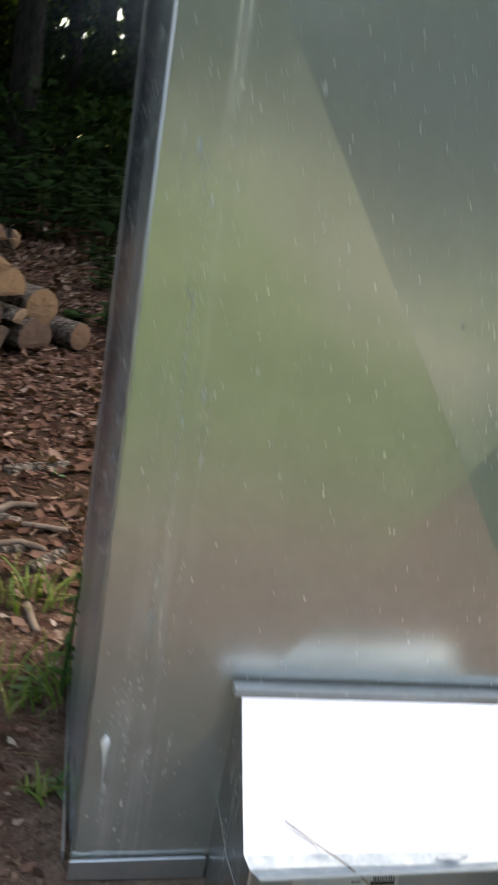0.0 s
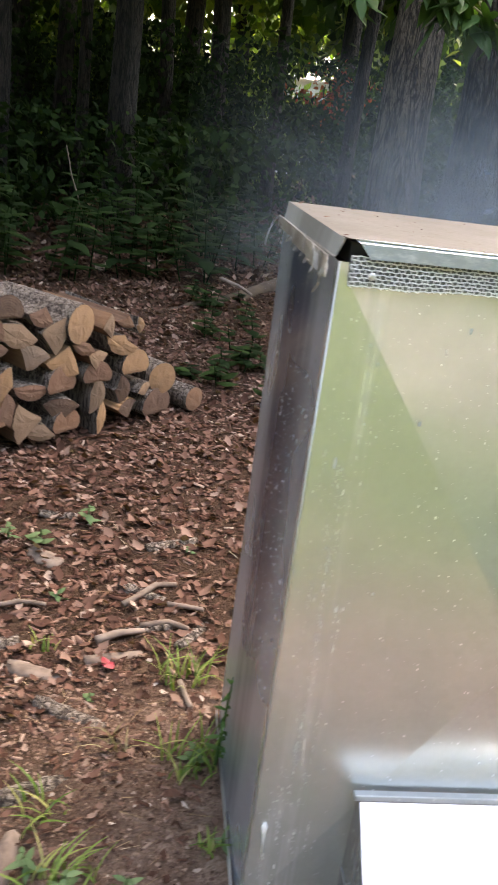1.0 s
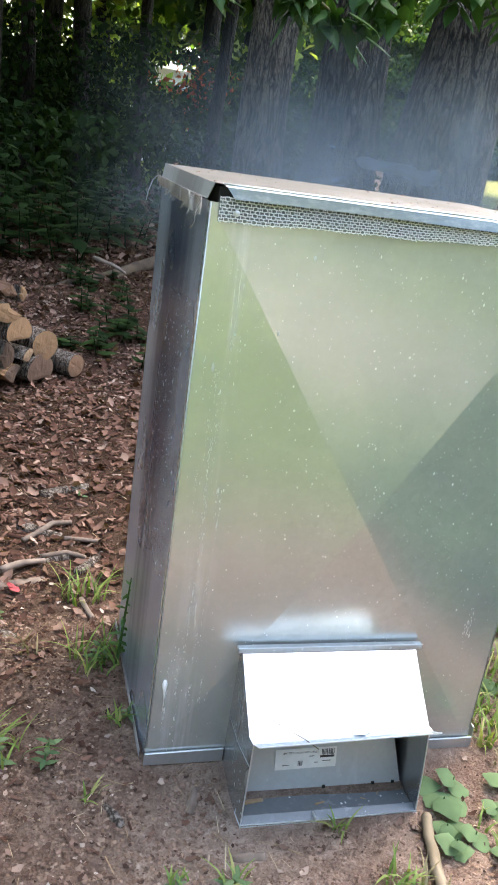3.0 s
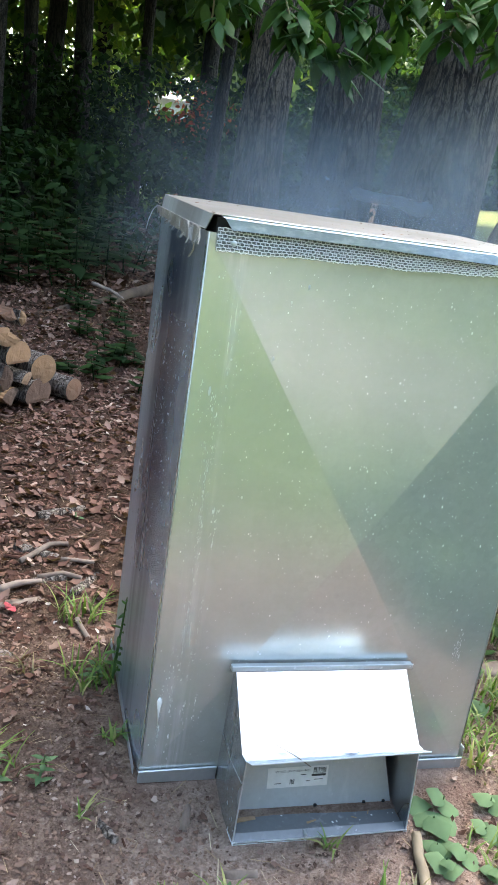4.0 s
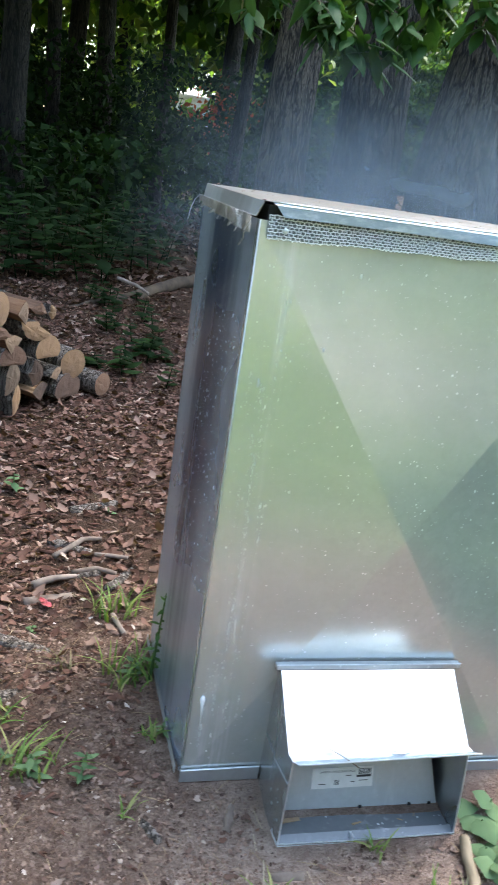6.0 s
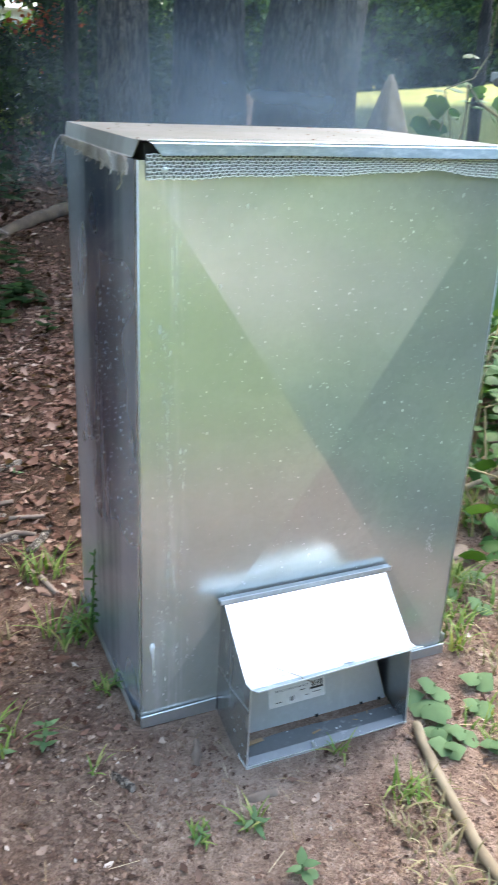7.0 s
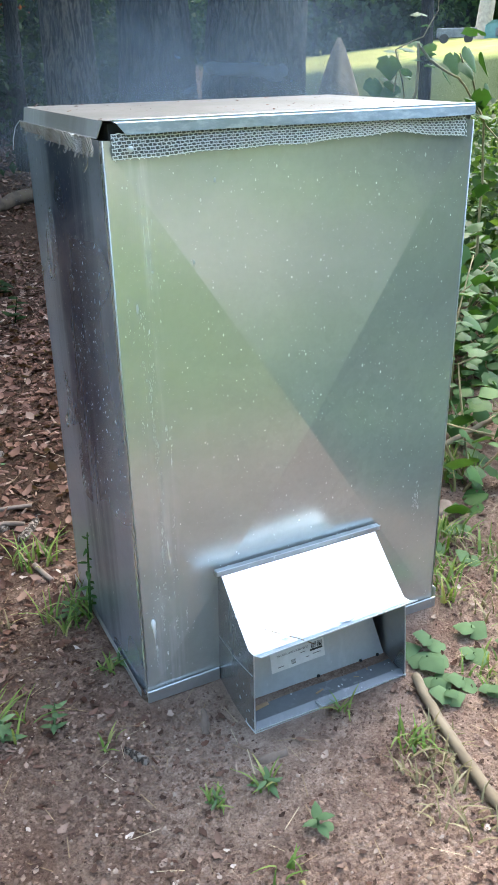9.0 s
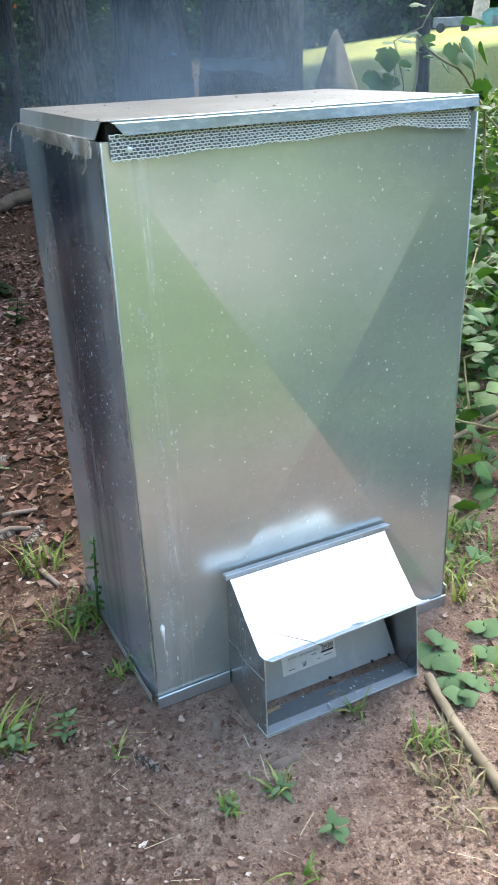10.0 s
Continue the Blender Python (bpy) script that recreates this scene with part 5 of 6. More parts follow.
stick("twig", [(-0.25, 0.64, 0.012), (-0.20, 0.66, 0.016), (-0.15, 0.68, 0.012)], 0.010, 0.006, PALE, "pale weathered twig on the leaf litter")
stick("twig", [(-0.20, 0.78, 0.010), (-0.13, 0.85, 0.014), (-0.08, 0.86, 0.01)], 0.008, 0.006, TWIG, "brown twig on the leaf litter")
stick("twig", [(-0.075, 0.52, 0.008), (-0.055, 0.44, 0.008)], 0.006, 0.005, PALE, "pale twig on the leaf litter")
stick("twig", [(0.17, 3.72, 0.10), (0.26, 3.66, 0.08), (0.34, 3.62, 0.05)], 0.011, 0.008, PALE, "pale broken twig below the undergrowth")
stick("fallen_limb", [(-0.80, 3.25, -0.04), (-0.1, 3.42, -0.02), (0.2, 3.62, 0.0), (0.52, 4.0, 0.03), (0.80, 4.35, 0.06), (1.15, 4.6, 0.10)], 0.022, 0.045, ROOT, "half-buried mossy root at the edge of the wood", sides=12)
stick("bare_sapling", [(-0.55, 4.6, 0.0), (-0.66, 4.6, 0.22), (-0.74, 4.6, 0.45), (-0.78, 4.6, 0.62)], 0.006, 0.003, TWIG, "thin bare sapling stem at the wood edge")


def bark_piece(x, y, l, w, turn, mat, label, h=0.009):
    w *= 0.7
    b = thing("bark_piece", (x, y, ground_z(x, y) + 0.002), (random.uniform(-6, 6), random.uniform(-6, 6), turn), label=label, category="bark", group="bark pieces on the ground")
    bm = bmesh.new()
    n, k = 7, 5
    rows = []
    for i in range(n + 1):
        s = i / n - 0.5
        half = w / 2 * (1 - 0.25 * abs(2 * s) ** 3) * (1 + 0.6 * noise.noise((x * 9 + i, y, 0)))
        rows.append([bm.verts.new((s * l, (q / k - 0.5) * 2 * half, h * (1 - (2 * q / k - 1) ** 2) * (0.9 + 0.5 * noise.noise((i * 1.3, q * 1.3, x * 20))))) for q in range(k + 1)])
    for a, c in zip(rows, rows[1:]):
        for q in range(k):
            bm.faces.new((a[q], c[q], c[q + 1], a[q + 1]))
    base = [bm.verts.new((v.co.x, v.co.y, -0.006)) for v in rows[0] + [r[-1] for r in rows[1:-1]] + rows[-1][::-1] + [r[0] for r in rows[1:-1]][::-1]]
    ring = rows[0] + [r[-1] for r in rows[1:-1]] + rows[-1][::-1] + [r[0] for r in rows[1:-1]][::-1]
    for i in range(len(ring)):
        j = (i + 1) % len(ring)
        bm.faces.new((ring[i], ring[j], base[j], base[i]))
    part("bark", bm, mat, b, smooth=True)


rng = random.Random(6)
for x, y, l, w, turn in ((-.39, 1.16, .10, .035, 5), (-.09, 1.05, .14, .05, 20), (-.40, .97, .10, .07, -40), (-.21, .60, .12, .04, 15), (-.28, .42, .15, .05, -25), (-.045, .68, .12, .035, 55),
                         (-.16, .84, .12, .05, -30), (-.15, .70, .12, .03, 10), (-.32, .23, .12, .05, 30), (-.34, .08, .10, .045, 85), (-.47, .62, .13, .05, 20), (-.36, .55, .12, .06, -15),
                         (.136, -.204, .055, .022, -5), (-.06, -.10, .05, .02, -60), (.07, -.085, .05, .022, 70), (.86, .30, .11, .06, 15)):
    bark_piece(x, y, l, w, turn, rng.choice((LOG_BARK, TWIG, LOG_BARK)), "rough piece of fallen bark on the ground")


# ---- grass and weeds ----
def blade(verts, faces, base, yaw, length, width, bend, rise=1.0):
    d = Vector((math.cos(yaw), math.sin(yaw), 0))
    s = Vector((-d.y, d.x, 0))
    k = len(verts)
    n = 4
    for i in range(n + 1):
        t = i / n
        p = Vector(base) + d * (length * bend * t ** 1.6) + Vector((0, 0, rise * length * (t - 0.55 * bend * t * t)))
        w = width * (1 - t ** 1.8) * 0.5 + 0.0003
        verts.extend([tuple(p - s * w + Vector((0, 0, w * 0.5))), tuple(p + s * w + Vector((0, 0, w * 0.5)))])
    faces.extend([(k + 2 * i, k + 2 * i + 1, k + 2 * i + 3, k + 2 * i + 2) for i in range(n)])


def grass_tuft(x, y, n, length, seed, radius=0.03, mat=None, label="green grass tuft growing on the bare soil", width=0.005):
    rng = random.Random(seed)
    t = thing("grass_tuft", (x, y, ground_z(x, y) - 0.003), label=label, category="grass", group="grass tufts")
    verts, faces = [], []
    for _ in range(n):
        a, r = rng.uniform(0, 6.28), radius * rng.random() ** 0.5
        blade(verts, faces, (r * math.cos(a), r * math.sin(a), 0), rng.uniform(0, 6.28), length * rng.uniform(0.5, 1.15), width * rng.uniform(0.6, 1.3), rng.uniform(0.3, 1.0))
    mesh_part("grass", verts, faces, mat or GRASS, t)


WITHERED = leaf_material("withered_grass", [(0.0, (0.12, 0.10, 0.05)), (0.6, (0.23, 0.19, 0.11)), (1.0, (0.34, 0.29, 0.19))], 0.2, 0.7, 1.0)
for i, (x, y, n, l, r) in enumerate(((-.055, .29, 46, .085, .055), (-.07, .54, 34, .10, .05), (-.03, .11, 14, .05, .02), (-.25, .04, 26, .08, .05), (-.30, .18, 16, .07, .04), (.30, -.165, 9, .05, .015),
                                     (.36, -.29, 26, .055, .03), (.71, .09, 50, .075, .06), (.66, .02, 30, .07, .04), (.58, -.20, 20, .06, .05), (.80, .20, 44, .09, .07), (.86, .02, 40, .07, .08),
                                     (.10, -.25, 10, .05, .02), (.02, -.24, 14, .035, .02), (-.09, -.06, 7, .04, .02), (.75, -.12, 24, .06, .06), (1.0, .45, 50, .10, .10), (-.36, .62, 8, .06, .03), (.05, -.42, 12, .05, .03))):
    grass_tuft(x, y, n, l, 200 + i, r)
for i, (x, y, n, l, r) in enumerate(((.345, -.35, 60, .05, .055), (.40, -.31, 24, .05, .03), (.60, -.26, 26, .05, .05), (.70, -.04, 30, .05, .06), (.83, .12, 30, .06, .06), (-.20, .33, 12, .06, .03), (.34, -.45, 40, .05, .06))):
    grass_tuft(x, y, n, l, 300 + i, r, WITHERED, "withered straw-coloured grass tuft on the soil", 0.004)
rng = random.Random(9)
for i in range(60):
    x = rng.uniform(0.66, 2.4)
    y = rng.uniform(-0.3, 3.2)
    grass_tuft(x, y, 34, rng.uniform(.06, .12), 400 + i, 0.10, rng.choice((GRASS, GRASS, WITHERED)), "rough grass growing beside the box", 0.006)


def leaf_blade(verts, faces, base, yaw, pitch, length, width, droop=0.35, lobes=0.0):
    """One leaf with a midrib fold, a drooping tip and, for vines, a heart-shaped base."""
    d = Vector((math.cos(yaw) * math.cos(pitch), math.sin(yaw) * math.cos(pitch), math.sin(pitch)))
    s = Vector((-math.sin(yaw), math.cos(yaw), 0))
    up = d.cross(s) * -1
    k = len(verts)
    prof = ((0.0, 0.16), (0.12, 0.62), (0.3, 0.95), (0.5, 0.92), (0.72, 0.60), (0.9, 0.22), (1.0, 0.02))
    for t, w in prof:
        back = lobes * width * 0.35 if t < 0.2 else 0
        w2 = w * width / 2 * (1 + (lobes if t < 0.35 else 0) * 0.6)
        c = Vector(base) + d * (length * t) - Vector((0, 0, droop * length * t * t))
        verts.extend([tuple(c - s * w2 + up * (w2 * 0.28) - d * back), tuple(c), tuple(c + s * w2 + up * (w2 * 0.28) - d * back)])
    n = len(prof) - 1
    for i in range(n):
        a = k + 3 * i
        faces.extend([(a, a + 1, a + 4, a + 3), (a + 1, a + 2, a + 5, a + 4)])


def weed(x, y, height, leaves, length, seed, label, mat=None, width=0.45, lobes=0.0, name="weed", group="weeds"):
    rng = random.Random(seed)
    t = thing(name, (x, y, ground_z(x, y) - 0.003), label=label, category="weed", group=group)
    lean = (rng.uniform(-0.25, 0.25), rng.uniform(-0.25, 0.1))
    bm = bmesh.new()
    pts = [(lean[0] * height * s, lean[1] * height * s, height * s) for s in (0, 0.35, 0.7, 1.0)]
    add_tube(bm, pts, [0.0022 + height * 0.006, 0.002 + height * 0.005, 0.0016 + height * 0.003, 0.001], 6)
    part("stem", bm, mat or LEAF_BRIGHT, t)
    verts, faces = [], []
    for i in range(leaves):
        s = 0.15 + 0.85 * (i + 0.5) / leaves
        yaw = i * 2.4 + rng.uniform(-0.4, 0.4)
        l = length * rng.uniform(0.7, 1.15) * (1.1 - 0.45 * s)
        leaf_blade(verts, faces, (lean[0] * height * s, lean[1] * height * s, height * s), yaw, rng.uniform(0.05, 0.6), l, l * width, rng.uniform(0.2, 0.55), lobes)
    mesh_part("foliage", verts, faces, mat or LEAF_BRIGHT, t, smooth=True)
    return t


for i, (x, y, h, n, l, w) in enumerate(((-.168, .003, .06, 11, .042, .5), (-.25, .02, .05, 9, .05, .5), (-.055, .30, .05, 8, .04, .6), (.105, -.25, .02, 6, .045, .45), (.02, -.245, .015, 9, .035, .3), (.135, -.36, .03, 6, .05, .6),
                                        (-.50, 1.04, .05, 8, .045, .6), (-.31, 1.14, .06, 6, .05, .7), (-.35, .80, .02, 4, .05, .6), (-.25, .46, .02, 6, .025, .7), (-.42, 1.02, .05, 6, .06, .8), (-.05, 1.02, .02, 4, .03, .8),
                                        (-.30, .06, .05, 8, .05, .5), (-.01, .115, .03, 5, .04, .4))):
    weed(x, y, h, n, l * 0.8, 500 + i, "small pale green weed sprouting from the ground", LEAF_PALE, w * 0.8)
weed(-0.018, 0.285, 0.20, 16, 0.035, 540, "tall thin green weed standing beside the box", width=0.35)
# low green plants between the stack and the box
rng = random.Random(15)
for i in range(26):
    x, y = 0.05 + rng.uniform(-0.10, 0.22), rng.uniform(2.15, 3.7)
    weed(x + 0.03 * (y - 2.2), y, rng.uniform(.05, .14), 7, .085, 560 + i, "low dark green ground plant", LEAF_DARK, 0.7)
# tall undergrowth at the edge of the wood
for i in range(22):
    x, y = rng.uniform(-1.5, 0.55), rng.uniform(4.55, 5.7)
    weed(x, y, rng.uniform(.22, .75), rng.randint(7, 12), rng.uniform(.15, .23), 600 + i, "tall broad-leaved plant at the wood edge, green darkened as in shade", LEAF_SHADE, rng.uniform(0.5, 0.7))
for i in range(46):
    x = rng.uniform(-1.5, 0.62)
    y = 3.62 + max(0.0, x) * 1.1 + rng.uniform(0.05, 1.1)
    weed(x, y, rng.uniform(.16, .50), rng.randint(8, 13), rng.uniform(.13, .20), 900 + i, "leafy plant behind the mossy root, green darkened as in shade", LEAF_DARK if i % 3 else LEAF_SHADE, rng.uniform(0.42, 0.6))
RED_LEAF = plain("red_leaf_skin", [(0.3, (0.20, 0.008, 0.02)), (0.7, (0.34, 0.03, 0.045))], 0.5)
for i, (x, y, r) in enumerate(((-.215, .560, .016), (.10, 2.38, .022))):
    petal = thing("red_leaf", (x, y, ground_z(x, y) + 0.012), (8, 12, 40), label="small bright red leaf on the litter", category="leaf")
    verts, faces = [], []
    leaf_blade(verts, faces, (-r, 0, 0), 0.3, 0.15, r * 2.2, r * 1.8, 0.3)
    leaf_blade(verts, faces, (-r * 0.5, 0.002, 0.003), 1.4, 0.3, r * 1.5, r * 1.2, 0.3)
    mesh_part("blade", verts, faces, RED_LEAF, petal)


# ---- vines beside the box ----
def vine(points, n_leaves, size, seed, label, stem_r=0.004, mat=None, scatter_r=0.05):
    rng = random.Random(seed)
    t = thing("vine", label=label, category="vine", group="vines beside the box")
    pts = [Vector(p) for p in points]
    bm = bmesh.new()
    fine = []
    for a, b in zip(pts, pts[1:]):
        for k in range(3):
            p = a.lerp(b, k / 3)
            fine.append(p + Vector([noise.noise(p * 6 + Vector((o, 0, 0))) * 0.02 for o in (0, 9, 18)]))
    fine.append(pts[-1])
    add_tube(bm, fine, [stem_r * (1 - 0.6 * i / len(fine)) for i in range(len(fine))], 6)
    part("stem", bm, STEM, t, smooth=True)
    verts, faces = [], []
    for i in range(n_leaves):
        p = rng.choice(fine) + Vector((rng.uniform(-1, 1), rng.uniform(-1, 1), rng.uniform(-0.6, 1))) * scatter_r
        p.z = max(p.z, ground_z(p.x, p.y) + 0.01)
        l = size * rng.uniform(0.6, 1.25)
        leaf_blade(verts, faces, p, rng.uniform(0, 6.28), rng.uniform(-1.2, 0.6), l, l * rng.uniform(0.8, 1.0), 0.25, 0.7)
    mesh_part("foliage", verts, faces, mat or LEAF_BRIGHT, t, smooth=True)


STEM = plain("vine_stem", [(0.3, (0.16, 0.13, 0.06)), (0.7, (0.36, 0.30, 0.16))], 0.7)
VINE = "green vine with heart-shaped leaves climbing beside the box"
rng = random.Random(31)
for i in range(30):
    x, y = rng.uniform(0.98, 1.9), 0
    y = 0.45 + (x - 0.9) * 0.9 + rng.uniform(-0.25, 0.35)
    h = rng.uniform(0.15, 0.50)
    vine([(x, y, ground_z(x, y)), (x + rng.uniform(-.15, .15), y + rng.uniform(-.15, .15), h * 0.6), (x + rng.uniform(-.3, .3), y + rng.uniform(-.2, .2), h)], 30, 0.048, 700 + i, VINE, scatter_r=0.13)
vine([(1.43, 1.3, 0.55), (1.47, 1.3, 0.85), (1.49, 1.3, 1.04), (1.53, 1.3, 1.00), (1.65, 1.3, 0.95), (1.74, 1.3, 0.86), (1.80, 1.3, 0.78), (2.03, 1.3, 0.6)], 12, 0.058, 750, VINE, 0.006, scatter_r=0.05)
vine([(1.80, 1.3, 0.0), (1.80, 1.3, 0.5), (1.79, 1.3, 0.8), (1.71, 1.3, 0.94), (1.65, 1.3, 1.02)], 14, 0.06, 751, VINE, 0.006, scatter_r=0.06)
vine([(1.47, 1.35, 0.4), (1.46, 1.35, 0.9), (1.43, 1.35, 1.03), (1.51, 1.3, 1.06), (1.56, 1.3, 1.14), (1.57, 1.3, 1.35)], 6, 0.05, 752, VINE, 0.003, scatter_r=0.04)
vine([(1.37, 1.4, 0.5), (1.41, 1.35, 0.85), (1.44, 1.35, 1.02)], 24, 0.058, 753, VINE, 0.004, scatter_r=0.06)
vine([(0.95, 0.6, 0.02), (1.02, 0.75, 0.35), (1.1, 0.8, 0.62), (1.35, 1.0, 0.75)], 10, 0.06, 754, VINE, 0.006, scatter_r=0.08)
# broad leaves lying by the collar
for i, (x, y, l) in enumerate(((.475, -.085, .062), (.505, -.135, .075), (.535, -.10, .06), (.485, -.19, .055), (.52, -.215, .06), (.475, -.235, .05), (.585, -.16, .065), (.56, -.25, .05), (.63, -.11, .06), (.68, -.17, .06), (.78, .08, .06), (.74, .16, .065), (.85, .20, .07), (.80, .30, .07))):
    weed(x, y, 0.022 + 0.006 * (i % 3), 2 + i % 2, l * 0.9, 800 + i, "broad scalloped pale green leaf plant low on the soil", LEAF_PALE, 0.95, 0.6, "broadleaf_plant", "broadleaf plants")


# ---- branch overhanging from above ----
def overhang():
    t = thing("overhanging_branch", label="leafy green branch hanging down in front of the trunks", category="branch")
    twigs = [[(0.36, 2.6, 1.80), (0.36, 2.6, 1.52)], [(0.57, 2.5, 1.78), (0.68, 2.55, 1.58), (0.72, 2.55, 1.50)], [(0.68, 2.6, 1.62), (0.79, 2.6, 1.56), (0.91, 2.6, 1.50), (1.0, 2.6, 1.45)],
             [(0.98, 2.7, 1.82), (1.13, 2.7, 1.60), (1.17, 2.7, 1.54)], [(1.27, 2.5, 1.90), (1.40, 2.5, 1.72), (1.38, 2.5, 1.64)], [(1.70, 2.5, 1.95), (1.56, 2.5, 1.79), (1.45, 2.5, 1.75)],
             [(0.78, 2.7, 1.82), (0.91, 2.7, 1.68), (1.05, 2.7, 1.65)], [(0.45, 2.8, 1.85), (0.55, 2.8, 1.72), (0.5, 2.8, 1.62)], [(1.1, 2.8, 1.9), (1.25, 2.8, 1.8), (1.3, 2.8, 1.72)], [(0.3, 2.9, 1.95), (0.9, 2.9, 1.9), (1.6, 2.7, 2.0), (2.3, 2.9, 2.3), (2.6, 4.2, 2.6)],
             [(1.75, 2.4, 2.0), (1.85, 2.4, 1.80), (1.8, 2.4, 1.70)], [(0.85, 2.8, 1.86), (1.5, 2.75, 1.86)], [(0.45, 2.9, 1.98), (0.9, 2.8, 1.98), (1.5, 2.7, 2.02)], [(0.3, 2.7, 1.72), (0.42, 2.7, 1.66)], [(1.55, 2.6, 1.9), (1.68, 2.6, 1.72), (1.72, 2.6, 1.62)]]
    twigs = [[(x + 0.10, y, z + 0.045) for x, y, z in tw] for tw in twigs]
    rng = random.Random(77)
    for k, tw in enumerate(twigs):
        bm = bmesh.new()
        add_tube(bm, tw, 0.004 if k != 9 else 0.012, 6)
        part("twig", bm, STEM, t, smooth=True)
        verts, faces = [], []
        pts = [Vector(p) for p in tw]
        fine = [a.lerp(b, s) for a, b in zip(pts, pts[1:]) for s in (0, 0.33, 0.66)] + [pts[-1]]
        for i, p in enumerate(fine):
            for side in range(6):
                l = rng.uniform(0.085, 0.145)
                leaf_blade(verts, faces, p + Vector((rng.uniform(-.05, .05), rng.uniform(-.10, .10), rng.uniform(-.03, .05))), rng.uniform(0, 6.28), rng.uniform(-1.1, 0.1), l, l * rng.uniform(0.42, 0.55), 0.25)
        mesh_part("foliage", verts, faces, LEAF_BRIGHT, t, smooth=True)


overhang()


# ---- beyond the box ----
FAR_TREE = (45.6, 52.0)


def far_things():
    tan = plain("tan_cloth", [(0.3, (0.30, 0.215, 0.14)), (0.7, (0.48, 0.37, 0.255))], 0.9, scale=6)
    cloth = thing("draped_cloth", (3.20, 4.5, ground_z(3.20, 4.5)), label="tan cloth draped to a point behind the box", category="cloth cover")
    bm = bmesh.new()
    rows = []
    for j in range(15):
        s = j / 14
        r = 0.012 + 0.33 * s ** 0.8
        row = []
        for i in range(40):
            a = 2 * math.pi * i / 40
            f = 1 + 0.20 * math.sin(6 * a + 1.3 + 0.8 * s) * s ** 0.5 + 0.12 * s * math.sin(11 * a)
            row.append(bm.verts.new((r * f * math.cos(a), r * f * math.sin(a), 1.13 - 1.14 * s)))
        rows.append(row)
    for a, b in zip(rows, rows[1:]):
        for i in range(40):
            bm.faces.new((a[i], b[i], b[(i + 1) % 40], a[(i + 1) % 40]))
    bm.faces.new(rows[0])
    part("cloth", bm, tan, cloth, smooth=True)
    post = thing("wooden_post", (3.98, 4.5, ground_z(3.98, 4.5)), label="dark weathered wooden post entwined with vines", category="post")
    bm = bmesh.new()
    add_tube(bm, [(0.01, 0, -0.05), (0.0, 0, 0.8), (-0.03, 0, 1.58), (-0.035, 0, 1.66)], [0.05, 0.048, 0.045, 0.03], 10)
    part("post", bm, BARK_DARK, post, smooth=True)
    bm = bmesh.new()
    add_tube(bm, [(-0.035, 0, 1.45), (0.03, 0, 1.8), (0.0, 0, 2.2)], [0.012, 0.008, 0.005], 6)
    part("dead_shoot", bm, PALE, post)
    # far parking of things under a tarpaulin, and a dark trailer, on the lawn
    z = ground_z(41, 47)
    teal = plain("teal_tarpaulin", [(0.3, (0.045, 0.12, 0.12)), (0.7, (0.10, 0.20, 0.195))], 0.6, scale=2)
    grey = plain("pale_siding", [(0.3, (0.55, 0.53, 0.50)), (0.7, (0.68, 0.66, 0.63))], 0.8, scale=2)
    dark = plain("dark_trailer", [(0.3, (0.05, 0.055, 0.06)), (0.7, (0.13, 0.14, 0.15))], 0.6, scale=2)
    # the parked car, built as a plain block under a tarpaulin
    tarp = thing("covered_car", (42.7, 47.0, ground_z(42.7, 47)), (0, 0, -40), label="parked car covered with a teal tarpaulin on the lawn", category="tent")
    tarp.scale = (0.7, 0.7, 0.62)
    bm = bmesh.new()
    prof = [(-1.5, 0), (-1.45, 1.3), (-0.9, 1.75), (0.9, 1.8), (1.45, 1.35), (1.5, 0)]
    a = [bm.verts.new((x, -0.8 + 0.08 * math.sin(3 * x), h)) for x, h in prof]
    b = [bm.verts.new((x, 0.9, h)) for x, h in prof]
    for i in range(5):
        bm.faces.new((a[i], a[i + 1], b[i + 1], b[i]))
    bm.faces.new(a)
    bm.faces.new(b[::-1])
    part("tarpaulin", bm, teal, tarp)
    bm = bmesh.new()
    add_box(bm, (-0.5, -0.95, 0.2), (1.2, -0.82, 1.0))
    part("front_panel", bm, dark, tarp)
    tr = thing("trailer", (40.6, 49.0, ground_z(40.6, 49)), (0, 0, -38), label="low dark trailer parked on the lawn", category="trailer")
    bm = bmesh.new()
    add_box(bm, (-1.3, -0.6, 0.35), (1.3, 0.6, 0.95))
    bmesh.ops.bevel(bm, geom=bm.edges[:], offset=0.05, segments=1, affect="EDGES")
    part("bed", bm, dark, tr)
    for x in (-0.8, 0.8):
        bm = bmesh.new()
        bmesh.ops.create_cone(bm, cap_ends=True, segments=14, radius1=0.3, radius2=0.3, depth=0.15, matrix=pose(x, -0.62, 0.3, 90))
        part("wheel", bm, NEAR_BLACK, tr)
    pale = thing("pale_tree", (FAR_TREE[0], FAR_TREE[1], ground_z(*FAR_TREE)), label="pale straight trunk standing at the edge of the lawn", category="tree")
    part("trunk", trunk_mesh("trunk", 11.0, 0.62, 0.40, (0.01, 0), 14, 12, seed=9), plain("pale_bark", [(0.3, (0.20, 0.165, 0.13)), (0.7, (0.34, 0.29, 0.235))], 0.9, scale=4, relief=0.6), pale, smooth=True)
    crown = new("crown", CROWNS[1])
    crown.parent = pale
    crown.matrix_basis = pose(0, 0, 6.0)
    # white and red patches of things behind the wood
    shed = thing("white_house", (3.9, 27.0, ground_z(3.9, 27)), (0, 0, 8), label="white house glimpsed through the wood", category="house")
    bm = bmesh.new()
    add_box(bm, (-1.2, -1.5, 0), (1.2, 1.5, 2.7))
